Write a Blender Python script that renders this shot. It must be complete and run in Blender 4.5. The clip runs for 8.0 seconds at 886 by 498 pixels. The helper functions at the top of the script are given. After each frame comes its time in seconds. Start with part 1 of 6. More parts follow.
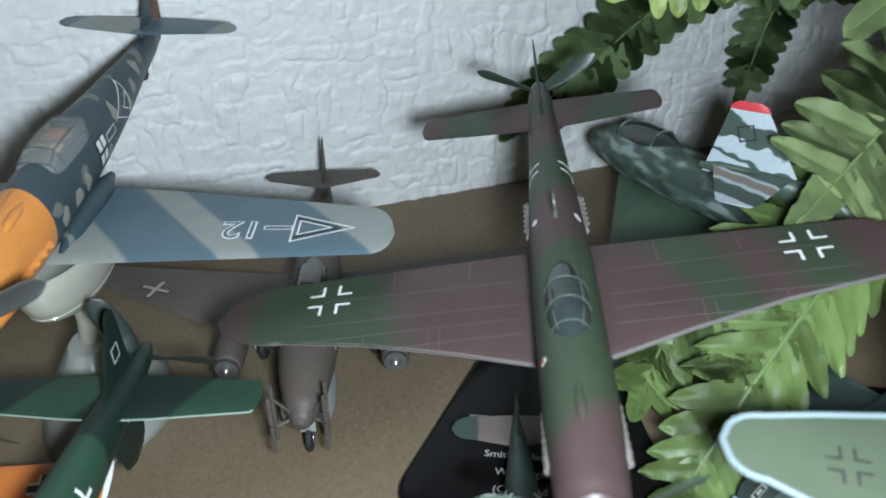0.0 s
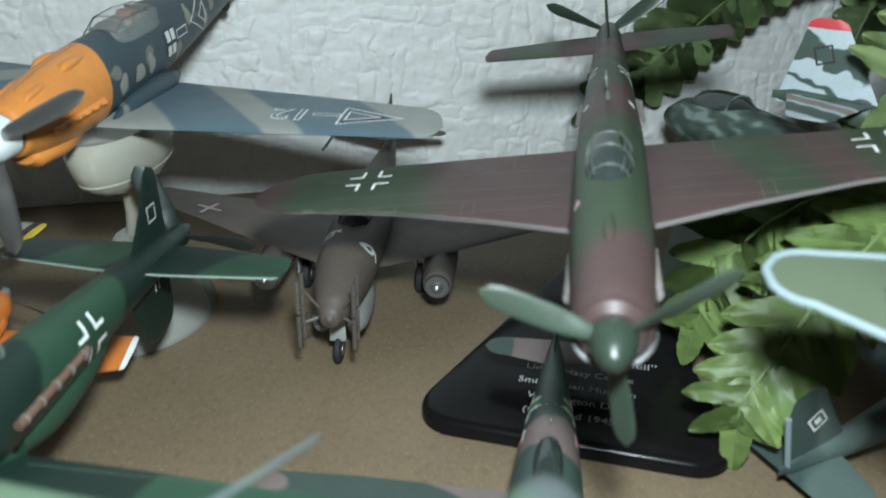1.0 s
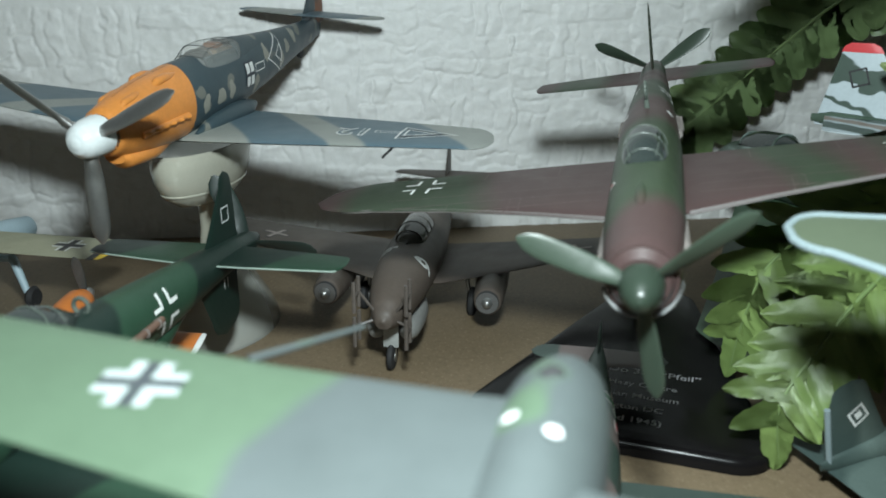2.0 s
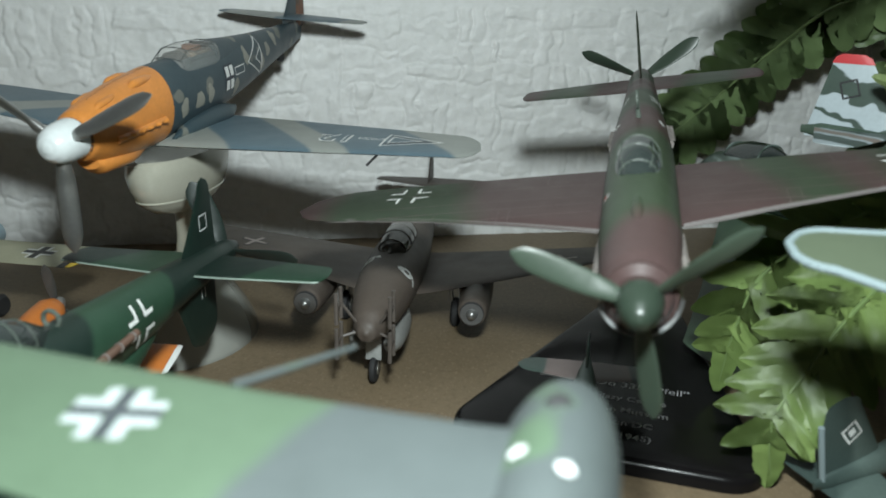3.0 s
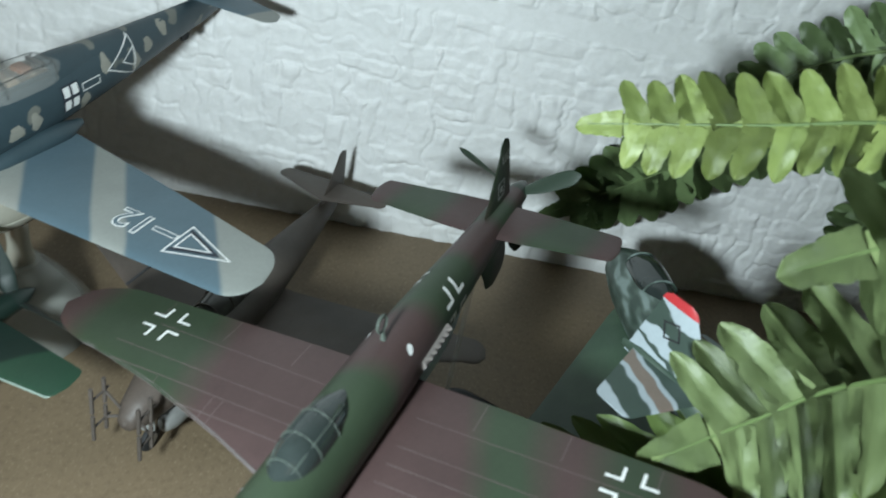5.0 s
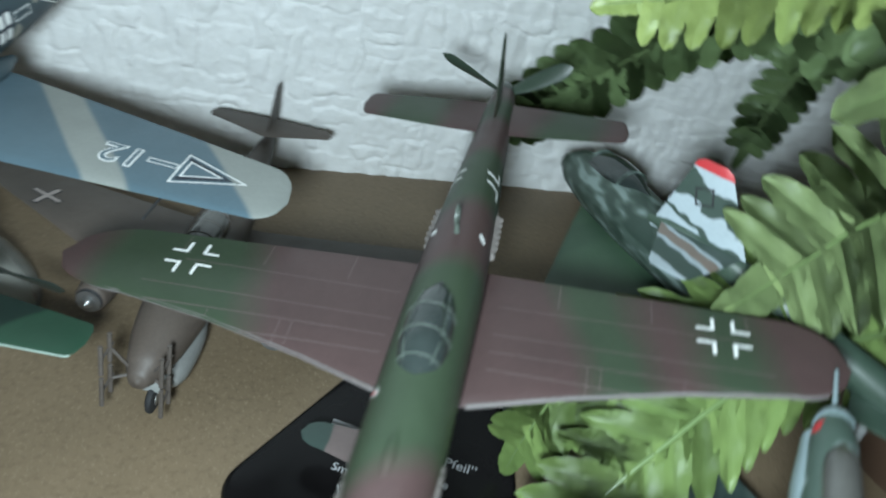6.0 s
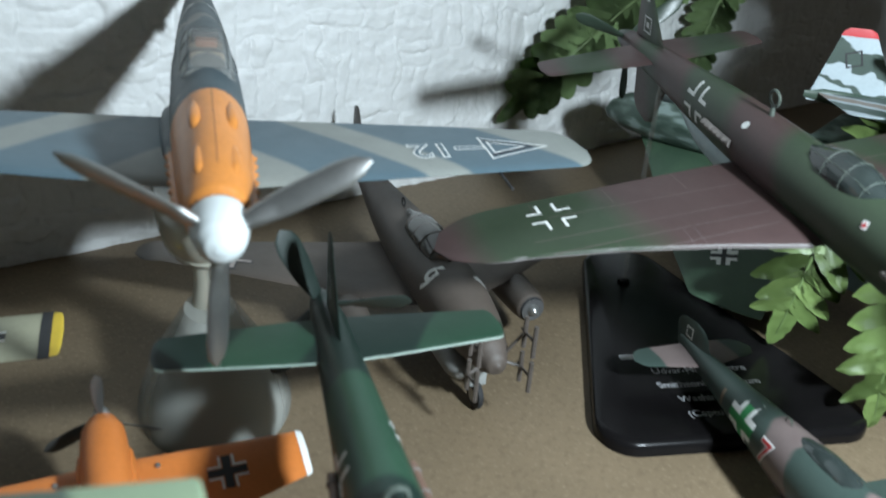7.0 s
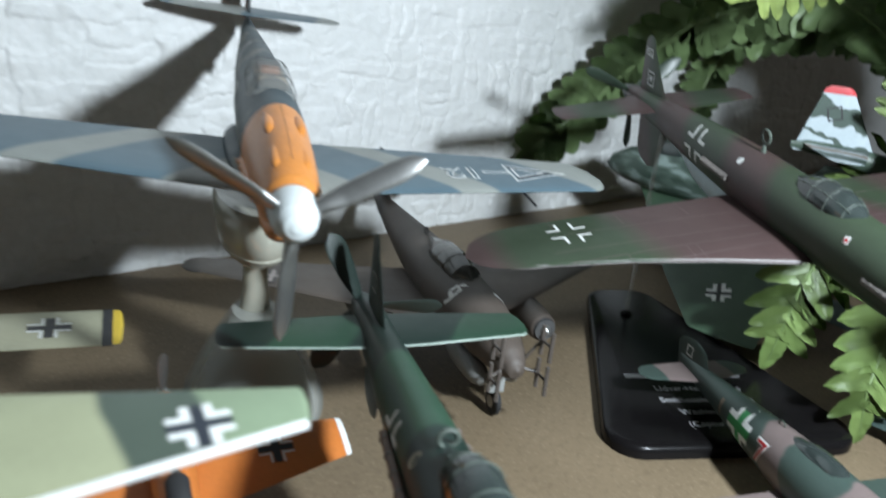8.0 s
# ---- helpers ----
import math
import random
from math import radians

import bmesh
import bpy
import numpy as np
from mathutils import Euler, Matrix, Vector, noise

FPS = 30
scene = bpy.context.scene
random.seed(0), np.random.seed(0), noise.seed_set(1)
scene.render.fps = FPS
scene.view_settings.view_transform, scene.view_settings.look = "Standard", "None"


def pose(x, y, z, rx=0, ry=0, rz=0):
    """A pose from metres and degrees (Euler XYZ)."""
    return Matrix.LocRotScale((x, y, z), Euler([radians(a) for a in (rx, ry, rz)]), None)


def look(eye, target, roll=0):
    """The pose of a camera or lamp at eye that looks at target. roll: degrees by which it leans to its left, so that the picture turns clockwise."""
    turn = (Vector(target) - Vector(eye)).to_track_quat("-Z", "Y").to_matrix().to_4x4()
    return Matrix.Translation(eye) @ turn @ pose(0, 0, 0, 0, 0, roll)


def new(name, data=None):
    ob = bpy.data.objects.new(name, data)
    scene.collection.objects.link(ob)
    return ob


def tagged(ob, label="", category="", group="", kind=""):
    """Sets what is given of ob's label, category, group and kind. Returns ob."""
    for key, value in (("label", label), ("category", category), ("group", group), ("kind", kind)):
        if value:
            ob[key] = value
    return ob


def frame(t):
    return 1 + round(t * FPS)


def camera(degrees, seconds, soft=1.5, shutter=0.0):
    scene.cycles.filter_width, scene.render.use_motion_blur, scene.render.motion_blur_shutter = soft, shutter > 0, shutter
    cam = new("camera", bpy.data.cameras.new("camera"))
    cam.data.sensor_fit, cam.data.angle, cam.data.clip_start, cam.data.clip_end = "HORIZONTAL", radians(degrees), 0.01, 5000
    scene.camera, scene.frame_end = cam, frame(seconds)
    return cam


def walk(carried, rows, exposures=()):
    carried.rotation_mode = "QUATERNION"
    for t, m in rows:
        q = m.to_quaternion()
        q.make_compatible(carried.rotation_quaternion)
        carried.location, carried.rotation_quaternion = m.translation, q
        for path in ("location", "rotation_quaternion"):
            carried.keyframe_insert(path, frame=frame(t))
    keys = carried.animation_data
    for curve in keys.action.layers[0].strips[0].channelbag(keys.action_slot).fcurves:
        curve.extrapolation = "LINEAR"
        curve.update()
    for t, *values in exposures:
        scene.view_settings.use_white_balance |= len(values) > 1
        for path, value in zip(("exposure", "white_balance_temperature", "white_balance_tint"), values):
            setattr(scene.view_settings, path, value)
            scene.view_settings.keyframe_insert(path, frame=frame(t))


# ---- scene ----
cam = camera(56.6, 8.0, soft=1.7, shutter=0.35)
cam.data.dof.use_dof, cam.data.dof.focus_distance, cam.data.dof.aperture_fstop = True, 0.30, 18.0
PATH = [
    (0, (-0.015, -0.203, 0.203), (0.487, 1.413, -0.861), -1.6),
    (0.5, (-0.018, -0.194, 0.183), (0.477, 1.473, -0.805), -0.0),
    (0.7, (-0.017, -0.205, 0.175), (0.421, 1.501, -0.772), 0.5),
    (1, (-0.008, -0.225, 0.148), (0.32, 1.548, -0.718), 0.2),
    (1.2, (-0.005, -0.233, 0.141), (0.258, 1.576, -0.671), 0.1),
    (1.5, (-0.006, -0.244, 0.132), (0.197, 1.608, -0.595), -0.1),
    (1.7, (-0.008, -0.249, 0.13), (0.178, 1.623, -0.549), -0.2),
    (2.8, (-0.007, -0.245, 0.126), (0.224, 1.638, -0.506), -0.2),
    (3, (-0.01, -0.242, 0.128), (0.24, 1.637, -0.511), 0.6),
    (3.5, (0.001, -0.223, 0.151), (0.235, 1.618, -0.594), 2.9),
    (3.8, (0.032, -0.205, 0.178), (0.267, 1.614, -0.619), 4.4),
    (4, (0.049, -0.198, 0.192), (0.29, 1.605, -0.641), 5.3),
    (4.2, (0.064, -0.189, 0.199), (0.311, 1.595, -0.671), 6.1),
    (5.3, (0.078, -0.18, 0.227), (0.08, 1.449, -0.934), 12.7),
    (5.5, (0.07, -0.18, 0.225), (0.094, 1.473, -0.901), 13.3),
    (5.8, (0.051, -0.189, 0.211), (0.253, 1.451, -0.916), 13.5),
    (6, (0.021, -0.185, 0.194), (0.512, 1.413, -0.905), 13.3),
    (6.2, (-0.016, -0.182, 0.183), (0.772, 1.372, -0.798), 10.6),
    (6.5, (-0.068, -0.172, 0.175), (0.902, 1.33, -0.721), 5.3),
    (6.8, (-0.115, -0.163, 0.161), (0.923, 1.307, -0.713), 3.6),
    (7, (-0.133, -0.151, 0.154), (0.954, 1.266, -0.745), 4.4),
    (7.5, (-0.137, -0.157, 0.144), (1.018, 1.204, -0.758), 5.7),
    (8, (-0.16, -0.169, 0.146), (0.986, 1.301, -0.579), 6.2),
]
STOPS = [(0, -0.02, 6250, 13), (0.7, -0.05, 6420, 10), (1.5, -0.12, 6590, 7), (3.0, -0.34, 6910, 9), (3.5, -0.14, 6790, 13), (4.2, 0.06, 6575, 12), (5.5, 0.14, 6350, 6), (6.0, 0.13, 6180, 6), (6.5, 0.16, 6455, 12),
         (7.0, 0.28, 6310, 11), (7.5, 0.36, 6310, 15), (8.0, 0.36, 6440, 14)]
walk(cam, [(t, look(eye, target, roll)) for t, eye, target, roll in PATH], STOPS)

# ---- light: a torch beside the camera, a dim fill lamp added overhead out of view, and the room's faint glow ----
world = bpy.data.worlds.new("room_glow")
scene.world = world
world.use_nodes = True
world.node_tree.nodes["Background"].inputs[0].default_value = (0.62, 0.55, 0.50, 1)
world.node_tree.nodes["Background"].inputs[1].default_value = 0.005


def lamp(name, kind, at, watts, colour, size, aim=None):
    data = bpy.data.lights.new(name, kind)
    data.energy, data.color = watts, colour
    if kind == "AREA":
        data.size = size
    else:
        data.shadow_soft_size = size
    ob = new(name, data)
    ob.matrix_world = look(at, aim) if aim else Matrix.Translation(at)
    return ob


lamp("torch", "POINT", (0.004, -0.212, 0.191), 4.7, (0.855, 1.0, 1.065), 0.013)
# Added lamp with no visible fixture; it supplies the room's dim warm ambient light.
lamp("ambient_fill_lamp", "AREA", (0.3, -0.9, 1.25), 0.2, (1.0, 0.86, 0.72), 0.35, (0.3, -0.9, 0))
scene.view_settings.exposure = 0.0

# ---- materials ----
def ramp(nt, fac, stops, mode="LINEAR"):
    r = nt.nodes.new("ShaderNodeValToRGB")
    r.color_ramp.interpolation = mode
    e = r.color_ramp.elements
    while len(e) < len(stops):
        e.new(0.5)
    for k, (p, c) in enumerate(stops):
        e[k].position = p
        e[k].color = (*c, 1) if len(c) == 3 else c
    nt.links.new(fac, r.inputs[0])
    return r.outputs[0]


def noise_node(nt, scale, detail=3.0, rough=0.5, vec=None, dist=0.0):
    n = nt.nodes.new("ShaderNodeTexNoise")
    n.inputs["Scale"].default_value = scale
    n.inputs["Detail"].default_value = detail
    n.inputs["Roughness"].default_value = rough
    n.inputs["Distortion"].default_value = dist
    if vec is not None:
        nt.links.new(vec, n.inputs["Vector"])
    return n.outputs["Fac"]


def mapped(nt, shift=(0, 0, 0), scale=(1, 1, 1), turn=(0, 0, 0)):
    c = nt.nodes.new("ShaderNodeTexCoord")
    m = nt.nodes.new("ShaderNodeMapping")
    m.inputs["Location"].default_value = shift
    m.inputs["Scale"].default_value = scale
    m.inputs["Rotation"].default_value = [radians(a) for a in turn]
    nt.links.new(c.outputs["Object"], m.inputs["Vector"])
    return m.outputs["Vector"]


def mixed(nt, fac, a, b, how="MIX"):
    m = nt.nodes.new("ShaderNodeMix")
    m.data_type, m.blend_type = "RGBA", how
    if isinstance(fac, (int, float)):
        m.inputs[0].default_value = fac
    else:
        nt.links.new(fac, m.inputs[0])
    for sock, v in ((m.inputs[6], a), (m.inputs[7], b)):
        if isinstance(v, tuple):
            sock.default_value = (*v, 1)
        else:
            nt.links.new(v, sock)
    return m.outputs[2]


def finish(m, colour, rough=0.5, wear=0.12, grain=900, bump=0.00006, metal=0.0, spec=0.5, vec=None):
    """Colour (a tuple or a socket) with two scales of tone, uneven gloss and a fine relief."""
    nt = m.node_tree
    b = nt.nodes["Principled BSDF"]
    vec = vec or mapped(nt)
    big = ramp(nt, noise_node(nt, 55, 4, 0.6, vec), [(0.3, (1 - wear,) * 3), (0.7, (1 + wear * 0.5,) * 3)])
    fine = ramp(nt, noise_node(nt, grain, 2, 0.6, vec), [(0.3, (1 - wear * 0.7,) * 3), (0.7, (1.0,) * 3)])
    c = mixed(nt, 1.0, colour, big, "MULTIPLY")
    c = mixed(nt, 1.0, c, fine, "MULTIPLY")
    nt.links.new(c, b.inputs["Base Color"])
    r = nt.nodes.new("ShaderNodeMapRange")
    r.inputs["To Min"].default_value, r.inputs["To Max"].default_value = rough * 0.8, min(1, rough * 1.25)
    nt.links.new(noise_node(nt, 140, 3, 0.5, vec), r.inputs["Value"])
    nt.links.new(r.outputs[0], b.inputs["Roughness"])
    b.inputs["Metallic"].default_value = metal
    b.inputs["Specular IOR Level"].default_value = spec
    if bump:
        k = nt.nodes.new("ShaderNodeBump")
        k.inputs["Distance"].default_value = bump
        k.inputs["Strength"].default_value = 0.6
        nt.links.new(noise_node(nt, grain, 3, 0.6, vec), k.inputs["Height"])
        nt.links.new(k.outputs[0], b.inputs["Normal"])
    return m


def blank(name):
    m = bpy.data.materials.new(name)
    m.use_nodes = True
    return m


def paint(name, colour, rough=0.5, wear=0.12, **kw):
    return finish(blank(name), colour, rough, wear, **kw)


def camo(name, colours, scale=28, soft=0.03, shift=(0, 0, 0), stretch=(1, 1, 1), turn=(0, 0, 0), cuts=(0.5,), rough=0.5, wear=0.12, **kw):
    """Painted patches: a slow noise cut at the given levels, one colour between each two cuts."""
    m = blank(name)
    nt = m.node_tree
    f = noise_node(nt, scale, 1.0, 0.4, mapped(nt, shift, stretch, turn))
    stops = [(0.0, colours[0])]
    for k, c in enumerate(cuts):
        stops += [(c - soft, colours[k]), (c + soft, colours[k + 1])]
    return finish(m, ramp(nt, f, stops), rough, wear, **kw)


def bands(name, colours, period, soft=0.02, turn=0.0, wobble=0.15, shift=0.0, rough=0.5, wear=0.1, **kw):
    """Painted stripes that cross the span at an angle, in turn of the colours."""
    m = blank(name)
    nt = m.node_tree
    v = mapped(nt, (0, 0, 0), (1, 1, 1), (0, 0, turn))
    sep = nt.nodes.new("ShaderNodeSeparateXYZ")
    nt.links.new(v, sep.inputs[0])
    a = nt.nodes.new("ShaderNodeMath")
    a.operation = "MULTIPLY_ADD"
    a.inputs[1].default_value, a.inputs[2].default_value = 1 / period, shift
    nt.links.new(sep.outputs["Y"], a.inputs[0])
    w = nt.nodes.new("ShaderNodeMath")
    w.operation = "MULTIPLY_ADD"
    w.inputs[1].default_value = wobble
    nt.links.new(noise_node(nt, 40, 1, 0.4), w.inputs[0])
    nt.links.new(a.outputs[0], w.inputs[2])
    fr = nt.nodes.new("ShaderNodeMath")
    fr.operation = "FRACT"
    nt.links.new(w.outputs[0], fr.inputs[0])
    n = len(colours)
    stops = [(0.0, colours[0])]
    for k in range(1, n):
        stops += [(k / n - soft, colours[k - 1]), (k / n + soft, colours[k])]
    stops += [(1 - soft, colours[-1]), (1.0, colours[0])]
    return finish(m, ramp(nt, fr.outputs[0], stops), rough, wear, **kw)


def ribbon(name, way, lo, hi, stops, soft=0.002, wobble=0.003, grain_of=45, mirrored=False, shift=(0, 0, 0), rough=0.5, wear=0.12, **kw):
    """Painted fields that follow one another along a direction (metres): stops of (start, colour), with wavering borders."""
    m = blank(name)
    nt = m.node_tree
    c = nt.nodes.new("ShaderNodeTexCoord")
    src = c.outputs["Object"]
    if mirrored:
        ab = nt.nodes.new("ShaderNodeVectorMath")
        ab.operation = "ABSOLUTE"
        nt.links.new(src, ab.inputs[0])
        sg = nt.nodes.new("ShaderNodeVectorMath")
        sg.operation = "MULTIPLY"
        sg.inputs[1].default_value = (-1, 1, 1)
        nt.links.new(ab.outputs[0], sg.inputs[0])
        src = sg.outputs[0]
    d = nt.nodes.new("ShaderNodeVectorMath")
    d.operation = "DOT_PRODUCT"
    d.inputs[1].default_value = way
    nt.links.new(src, d.inputs[0])
    n = nt.nodes.new("ShaderNodeMath")
    n.operation = "MULTIPLY_ADD"
    n.inputs[1].default_value = 2 * wobble
    nt.links.new(noise_node(nt, grain_of, 1.0, 0.4, mapped(nt, shift)), n.inputs[0])
    nt.links.new(d.outputs["Value"], n.inputs[2])
    r = nt.nodes.new("ShaderNodeMapRange")
    r.inputs["From Min"].default_value, r.inputs["From Max"].default_value = lo + wobble, hi + wobble
    nt.links.new(n.outputs[0], r.inputs["Value"])
    at = lambda v: min(1.0, max(0.0, (v - lo) / (hi - lo)))
    seq = [(0.0, stops[0][1])]
    for (a, ca), (b, cb) in zip(stops, stops[1:]):
        seq += [(at(b - soft), ca), (at(b + soft), cb)]
    return finish(m, ramp(nt, r.outputs[0], seq), rough, wear, **kw)


def glass(name, tint=(0.9, 0.93, 0.92), rough=0.08, alpha=0.35):
    m = blank(name)
    b = m.node_tree.nodes["Principled BSDF"]
    b.inputs["Base Color"].default_value = (*tint, 1)
    b.inputs["Roughness"].default_value = rough
    b.inputs["Alpha"].default_value = alpha
    return m


WHITE_PAINT = paint("white_marking", (0.75, 0.76, 0.74), 0.55, 0.1)
BLACK_PAINT = paint("black_marking", (0.02, 0.02, 0.022), 0.5, 0.1)
GREY_TEXT = paint("pale_lettering", (0.64, 0.65, 0.65), 0.5, 0.1)
RED_PAINT = paint("red_marking", (0.45, 0.03, 0.035), 0.5)
YELLOW_PAINT = paint("yellow_marking", (0.72, 0.5, 0.04), 0.5)
GREEN_PAINT = paint("green_marking", (0.03, 0.26, 0.08), 0.5)
RUBBER = paint("black_rubber", (0.018, 0.018, 0.019), 0.75, 0.2)
METAL = paint("bare_metal", (0.42, 0.42, 0.41), 0.32, 0.15, metal=0.85)
DARK = paint("dark_cockpit", (0.025, 0.025, 0.026), 0.6)

# ---- shapes ----
def sharpen(bm, degrees=38):
    for f in bm.faces:
        f.smooth = True
    for e in bm.edges:
        if len(e.link_faces) == 2 and e.calc_face_angle(0) > radians(degrees):
            e.smooth = False


def part(name, bm, material, parent=None, label="", flat=False):
    bmesh.ops.recalc_face_normals(bm, faces=bm.faces)
    if not flat:
        sharpen(bm)
    me = bpy.data.meshes.new(name)
    bm.to_mesh(me)
    bm.free()
    me.materials.append(material)
    ob = new(name, me)
    if parent is not None:
        ob.parent = parent
    if label:
        ob["label"] = label
    return ob


def thing(name, label, category, m=None, group="", kind=""):
    ob = new(name)
    ob.empty_display_size = 0.01
    if m is not None:
        ob.matrix_world = m
    return tagged(ob, label, category, group, kind)


def craft_pose(origin, ahead, left):
    """A pose whose x points ahead, y to the pilot's left, z up."""
    f = Vector(ahead).normalized()
    l = Vector(left)
    l = (l - f * l.dot(f)).normalized()
    u = f.cross(l)
    return Matrix.Translation(origin) @ Matrix((f, l, u)).transposed().to_4x4()


def spline(rows, steps):
    """Rows of numbers joined by a smooth curve, with some steps between each two."""
    rows = [np.array(r, float) for r in rows]
    out = []
    for k in range(len(rows) - 1):
        a, b = rows[max(k - 1, 0)], rows[k]
        c, d = rows[k + 1], rows[min(k + 2, len(rows) - 1)]
        for q in range(steps):
            t = q / steps
            lin = b + (c - b) * t
            cat = 0.5 * (2 * b + (c - a) * t + (2 * a - 5 * b + 4 * c - d) * t * t + (3 * b - a - 3 * c + d) * t ** 3)
            v = cat
            lo, hi = np.minimum(b, c), np.maximum(b, c)
            pad = (hi - lo) * 0.15 + 1e-9
            v = np.clip(v, lo - pad, hi + pad)
            v[0] = lin[0]
            out.append(v)
    out.append(rows[-1])
    return out


def skin(rings, cap0=True, cap1=True, closed=True):
    bm = bmesh.new()
    vs = [[bm.verts.new(p) for p in r] for r in rings]
    n = len(rings[0])
    for a, b in zip(vs, vs[1:]):
        for k in range(n if closed else n - 1):
            q = (k + 1) % n
            bm.faces.new((a[k], a[q], b[q], b[k]))
    if cap0:
        bm.faces.new(vs[0][::-1])
    if cap1:
        bm.faces.new(vs[-1])
    return bm


def body(rows, steps=4, n=28, power=2.0):
    """A hull along x. Rows: x, height of the middle, half width, half height."""
    rings = []
    for x, zc, w, h in spline(rows, steps):
        w, h = max(w, 1e-5), max(h, 1e-5)
        ring = []
        for k in range(n):
            a = 2 * math.pi * k / n
            c, s = math.cos(a), math.sin(a)
            ring.append((x, w * math.copysign(abs(c) ** (2 / power), c), zc + h * math.copysign(abs(s) ** (2 / power), s)))
        rings.append(ring)
    return skin(rings)


def tip_rows(row, reach, n=5, at=0.45):
    """Rounds a wing off beyond its last row over the given reach."""
    y, a, b, z, t = row
    out = []
    for k in range(1, n + 1):
        u = k / n
        c = math.sqrt(max(0.0, 1 - u * u))
        m = a + (b - a) * at
        out.append((y + reach * u, m + (a - m) * max(c, 0.04), m + (b - m) * max(c, 0.04), z, t * max(c, 0.15)))
    return out


def foil(rows, place="left", n=9, edge=0.04):
    """A wing skin. Rows: span, leading edge x, trailing edge x, height, thickness. place: left, right or fin."""
    rings = []
    us = [0.5 - 0.5 * math.cos(math.pi * k / n) for k in range(n + 1)]
    for y, a, b, z, t in rows:
        ring = []
        for sgn, seq in ((1, us), (-1, us[::-1])):
            for u in seq:
                h = 5 * t * (0.2969 * math.sqrt(u) - 0.126 * u - 0.3516 * u * u + 0.2843 * u ** 3 - 0.1036 * u ** 4) * 0.5 + edge * t * 0.5 * u
                x = a + (b - a) * u
                p = (x, y, z + sgn * h) if place == "left" else (x, -y, z + sgn * h) if place == "right" else (x, sgn * h, z + y)
                ring.append(p)
        rings.append(ring)
    bm = skin(rings)
    bmesh.ops.remove_doubles(bm, verts=bm.verts, dist=1e-6)
    return bm


def box(x0, x1, y0, y1, z0, z1, bevel=0.0, segments=2):
    bm = bmesh.new()
    bmesh.ops.create_cube(bm, size=1)
    for v in bm.verts:
        v.co = ((x0 + x1) / 2 + v.co.x * (x1 - x0), (y0 + y1) / 2 + v.co.y * (y1 - y0), (z0 + z1) / 2 + v.co.z * (z1 - z0))
    if bevel:
        bmesh.ops.bevel(bm, geom=bm.edges[:], offset=bevel, segments=segments, affect="EDGES", profile=0.6)
    return bm


def lathe(rows, n=40, m=None):
    """Turned about z. Rows: radius, height."""
    bm = skin([[(r * math.cos(2 * math.pi * k / n), r * math.sin(2 * math.pi * k / n), z) for k in range(n)] for r, z in rows])
    if m is not None:
        bm.transform(m)
    return bm


def rod(a, b, r, r2=None, n=10):
    a, b = Vector(a), Vector(b)
    m = look(a, b)
    L = (b - a).length
    r2 = r if r2 is None else r2
    return skin([[m @ Vector((q * math.cos(2 * math.pi * k / n), q * math.sin(2 * math.pi * k / n), -z)) for k in range(n)] for q, z in ((r, 0), (r2, L))])


def merge(*bms):
    out = bmesh.new()
    for b in bms:
        me = bpy.data.meshes.new("tmp")
        b.to_mesh(me)
        b.free()
        out.from_mesh(me)
        bpy.data.meshes.remove(me)
    return out


from mathutils.bvhtree import BVHTree


def surface(*obs):
    """What a marking is laid on: the skins of some parts of one thing."""
    bm = bmesh.new()
    for o in obs:
        bm.from_mesh(o.data)
    t = BVHTree.FromBMesh(bm)
    bm.free()
    return t


def lay(bm, m, tree, lift=0.00013):
    """Lays a flat drawing, placed by m, onto a skin."""
    big = 1
    while big:
        edges = [e for e in bm.edges if e.calc_length() > 0.0016]
        if not edges or len(bm.verts) > 4000:
            break
        bmesh.ops.subdivide_edges(bm, edges=edges, cuts=1)
        bmesh.ops.triangulate(bm, faces=bm.faces)
    n = (m.to_3x3() @ Vector((0, 0, 1))).normalized()
    lost = []
    for v in bm.verts:
        p = m @ v.co
        hit = tree.ray_cast(p + n * 0.03, -n, 0.06)
        if hit[0] is None:
            lost.append(v)
        else:
            v.co = hit[0] + n * lift
    bmesh.ops.delete(bm, geom=lost, context="VERTS")
    return bm


def drawing(polys):
    bm = bmesh.new()
    for p in polys:
        bm.faces.new([bm.verts.new((x, y, 0)) for x, y in p])
    return bm


def rect(x0, y0, x1, y1):
    return [(x0, y0), (x1, y0), (x1, y1), (x0, y1)]


def chevrons(size, thick, gap):
    """The four corner angles of a cross."""
    out = []
    for sx in (1, -1):
        for sy in (1, -1):
            for r in (rect(gap, gap, size, gap + thick), rect(gap, gap + thick, gap + thick, size)):
                out.append([(sx * x, sy * y) for x, y in r])
    return out


def plus(size, half):
    return [rect(-size, -half, size, half), rect(-half, half, half, size), rect(-half, -size, half, -half)]


def outline(points, thick):
    """Strips along the sides of a closed figure."""
    out = []
    for a, b in zip(points, points[1:] + points[:1]):
        d = Vector((b[0] - a[0], b[1] - a[1])).normalized() * thick / 2
        s = Vector((-d.y, d.x))
        a, b = Vector(a) - d, Vector(b) + d
        out.append([tuple(a - s), tuple(b - s), tuple(b + s), tuple(a + s)])
    return out


def written(text, size, bold=0.0, align="CENTER"):
    cu = bpy.data.curves.new("text", "FONT")
    cu.body, cu.size, cu.align_x, cu.offset = text, size, align, bold
    cu.resolution_u = 3
    ob = new("text", cu)
    bpy.context.view_layer.update()
    me = ob.evaluated_get(bpy.context.evaluated_depsgraph_get()).to_mesh()
    bm = bmesh.new()
    bm.from_mesh(me)
    bpy.data.objects.remove(ob)
    bpy.data.curves.remove(cu)
    return bm


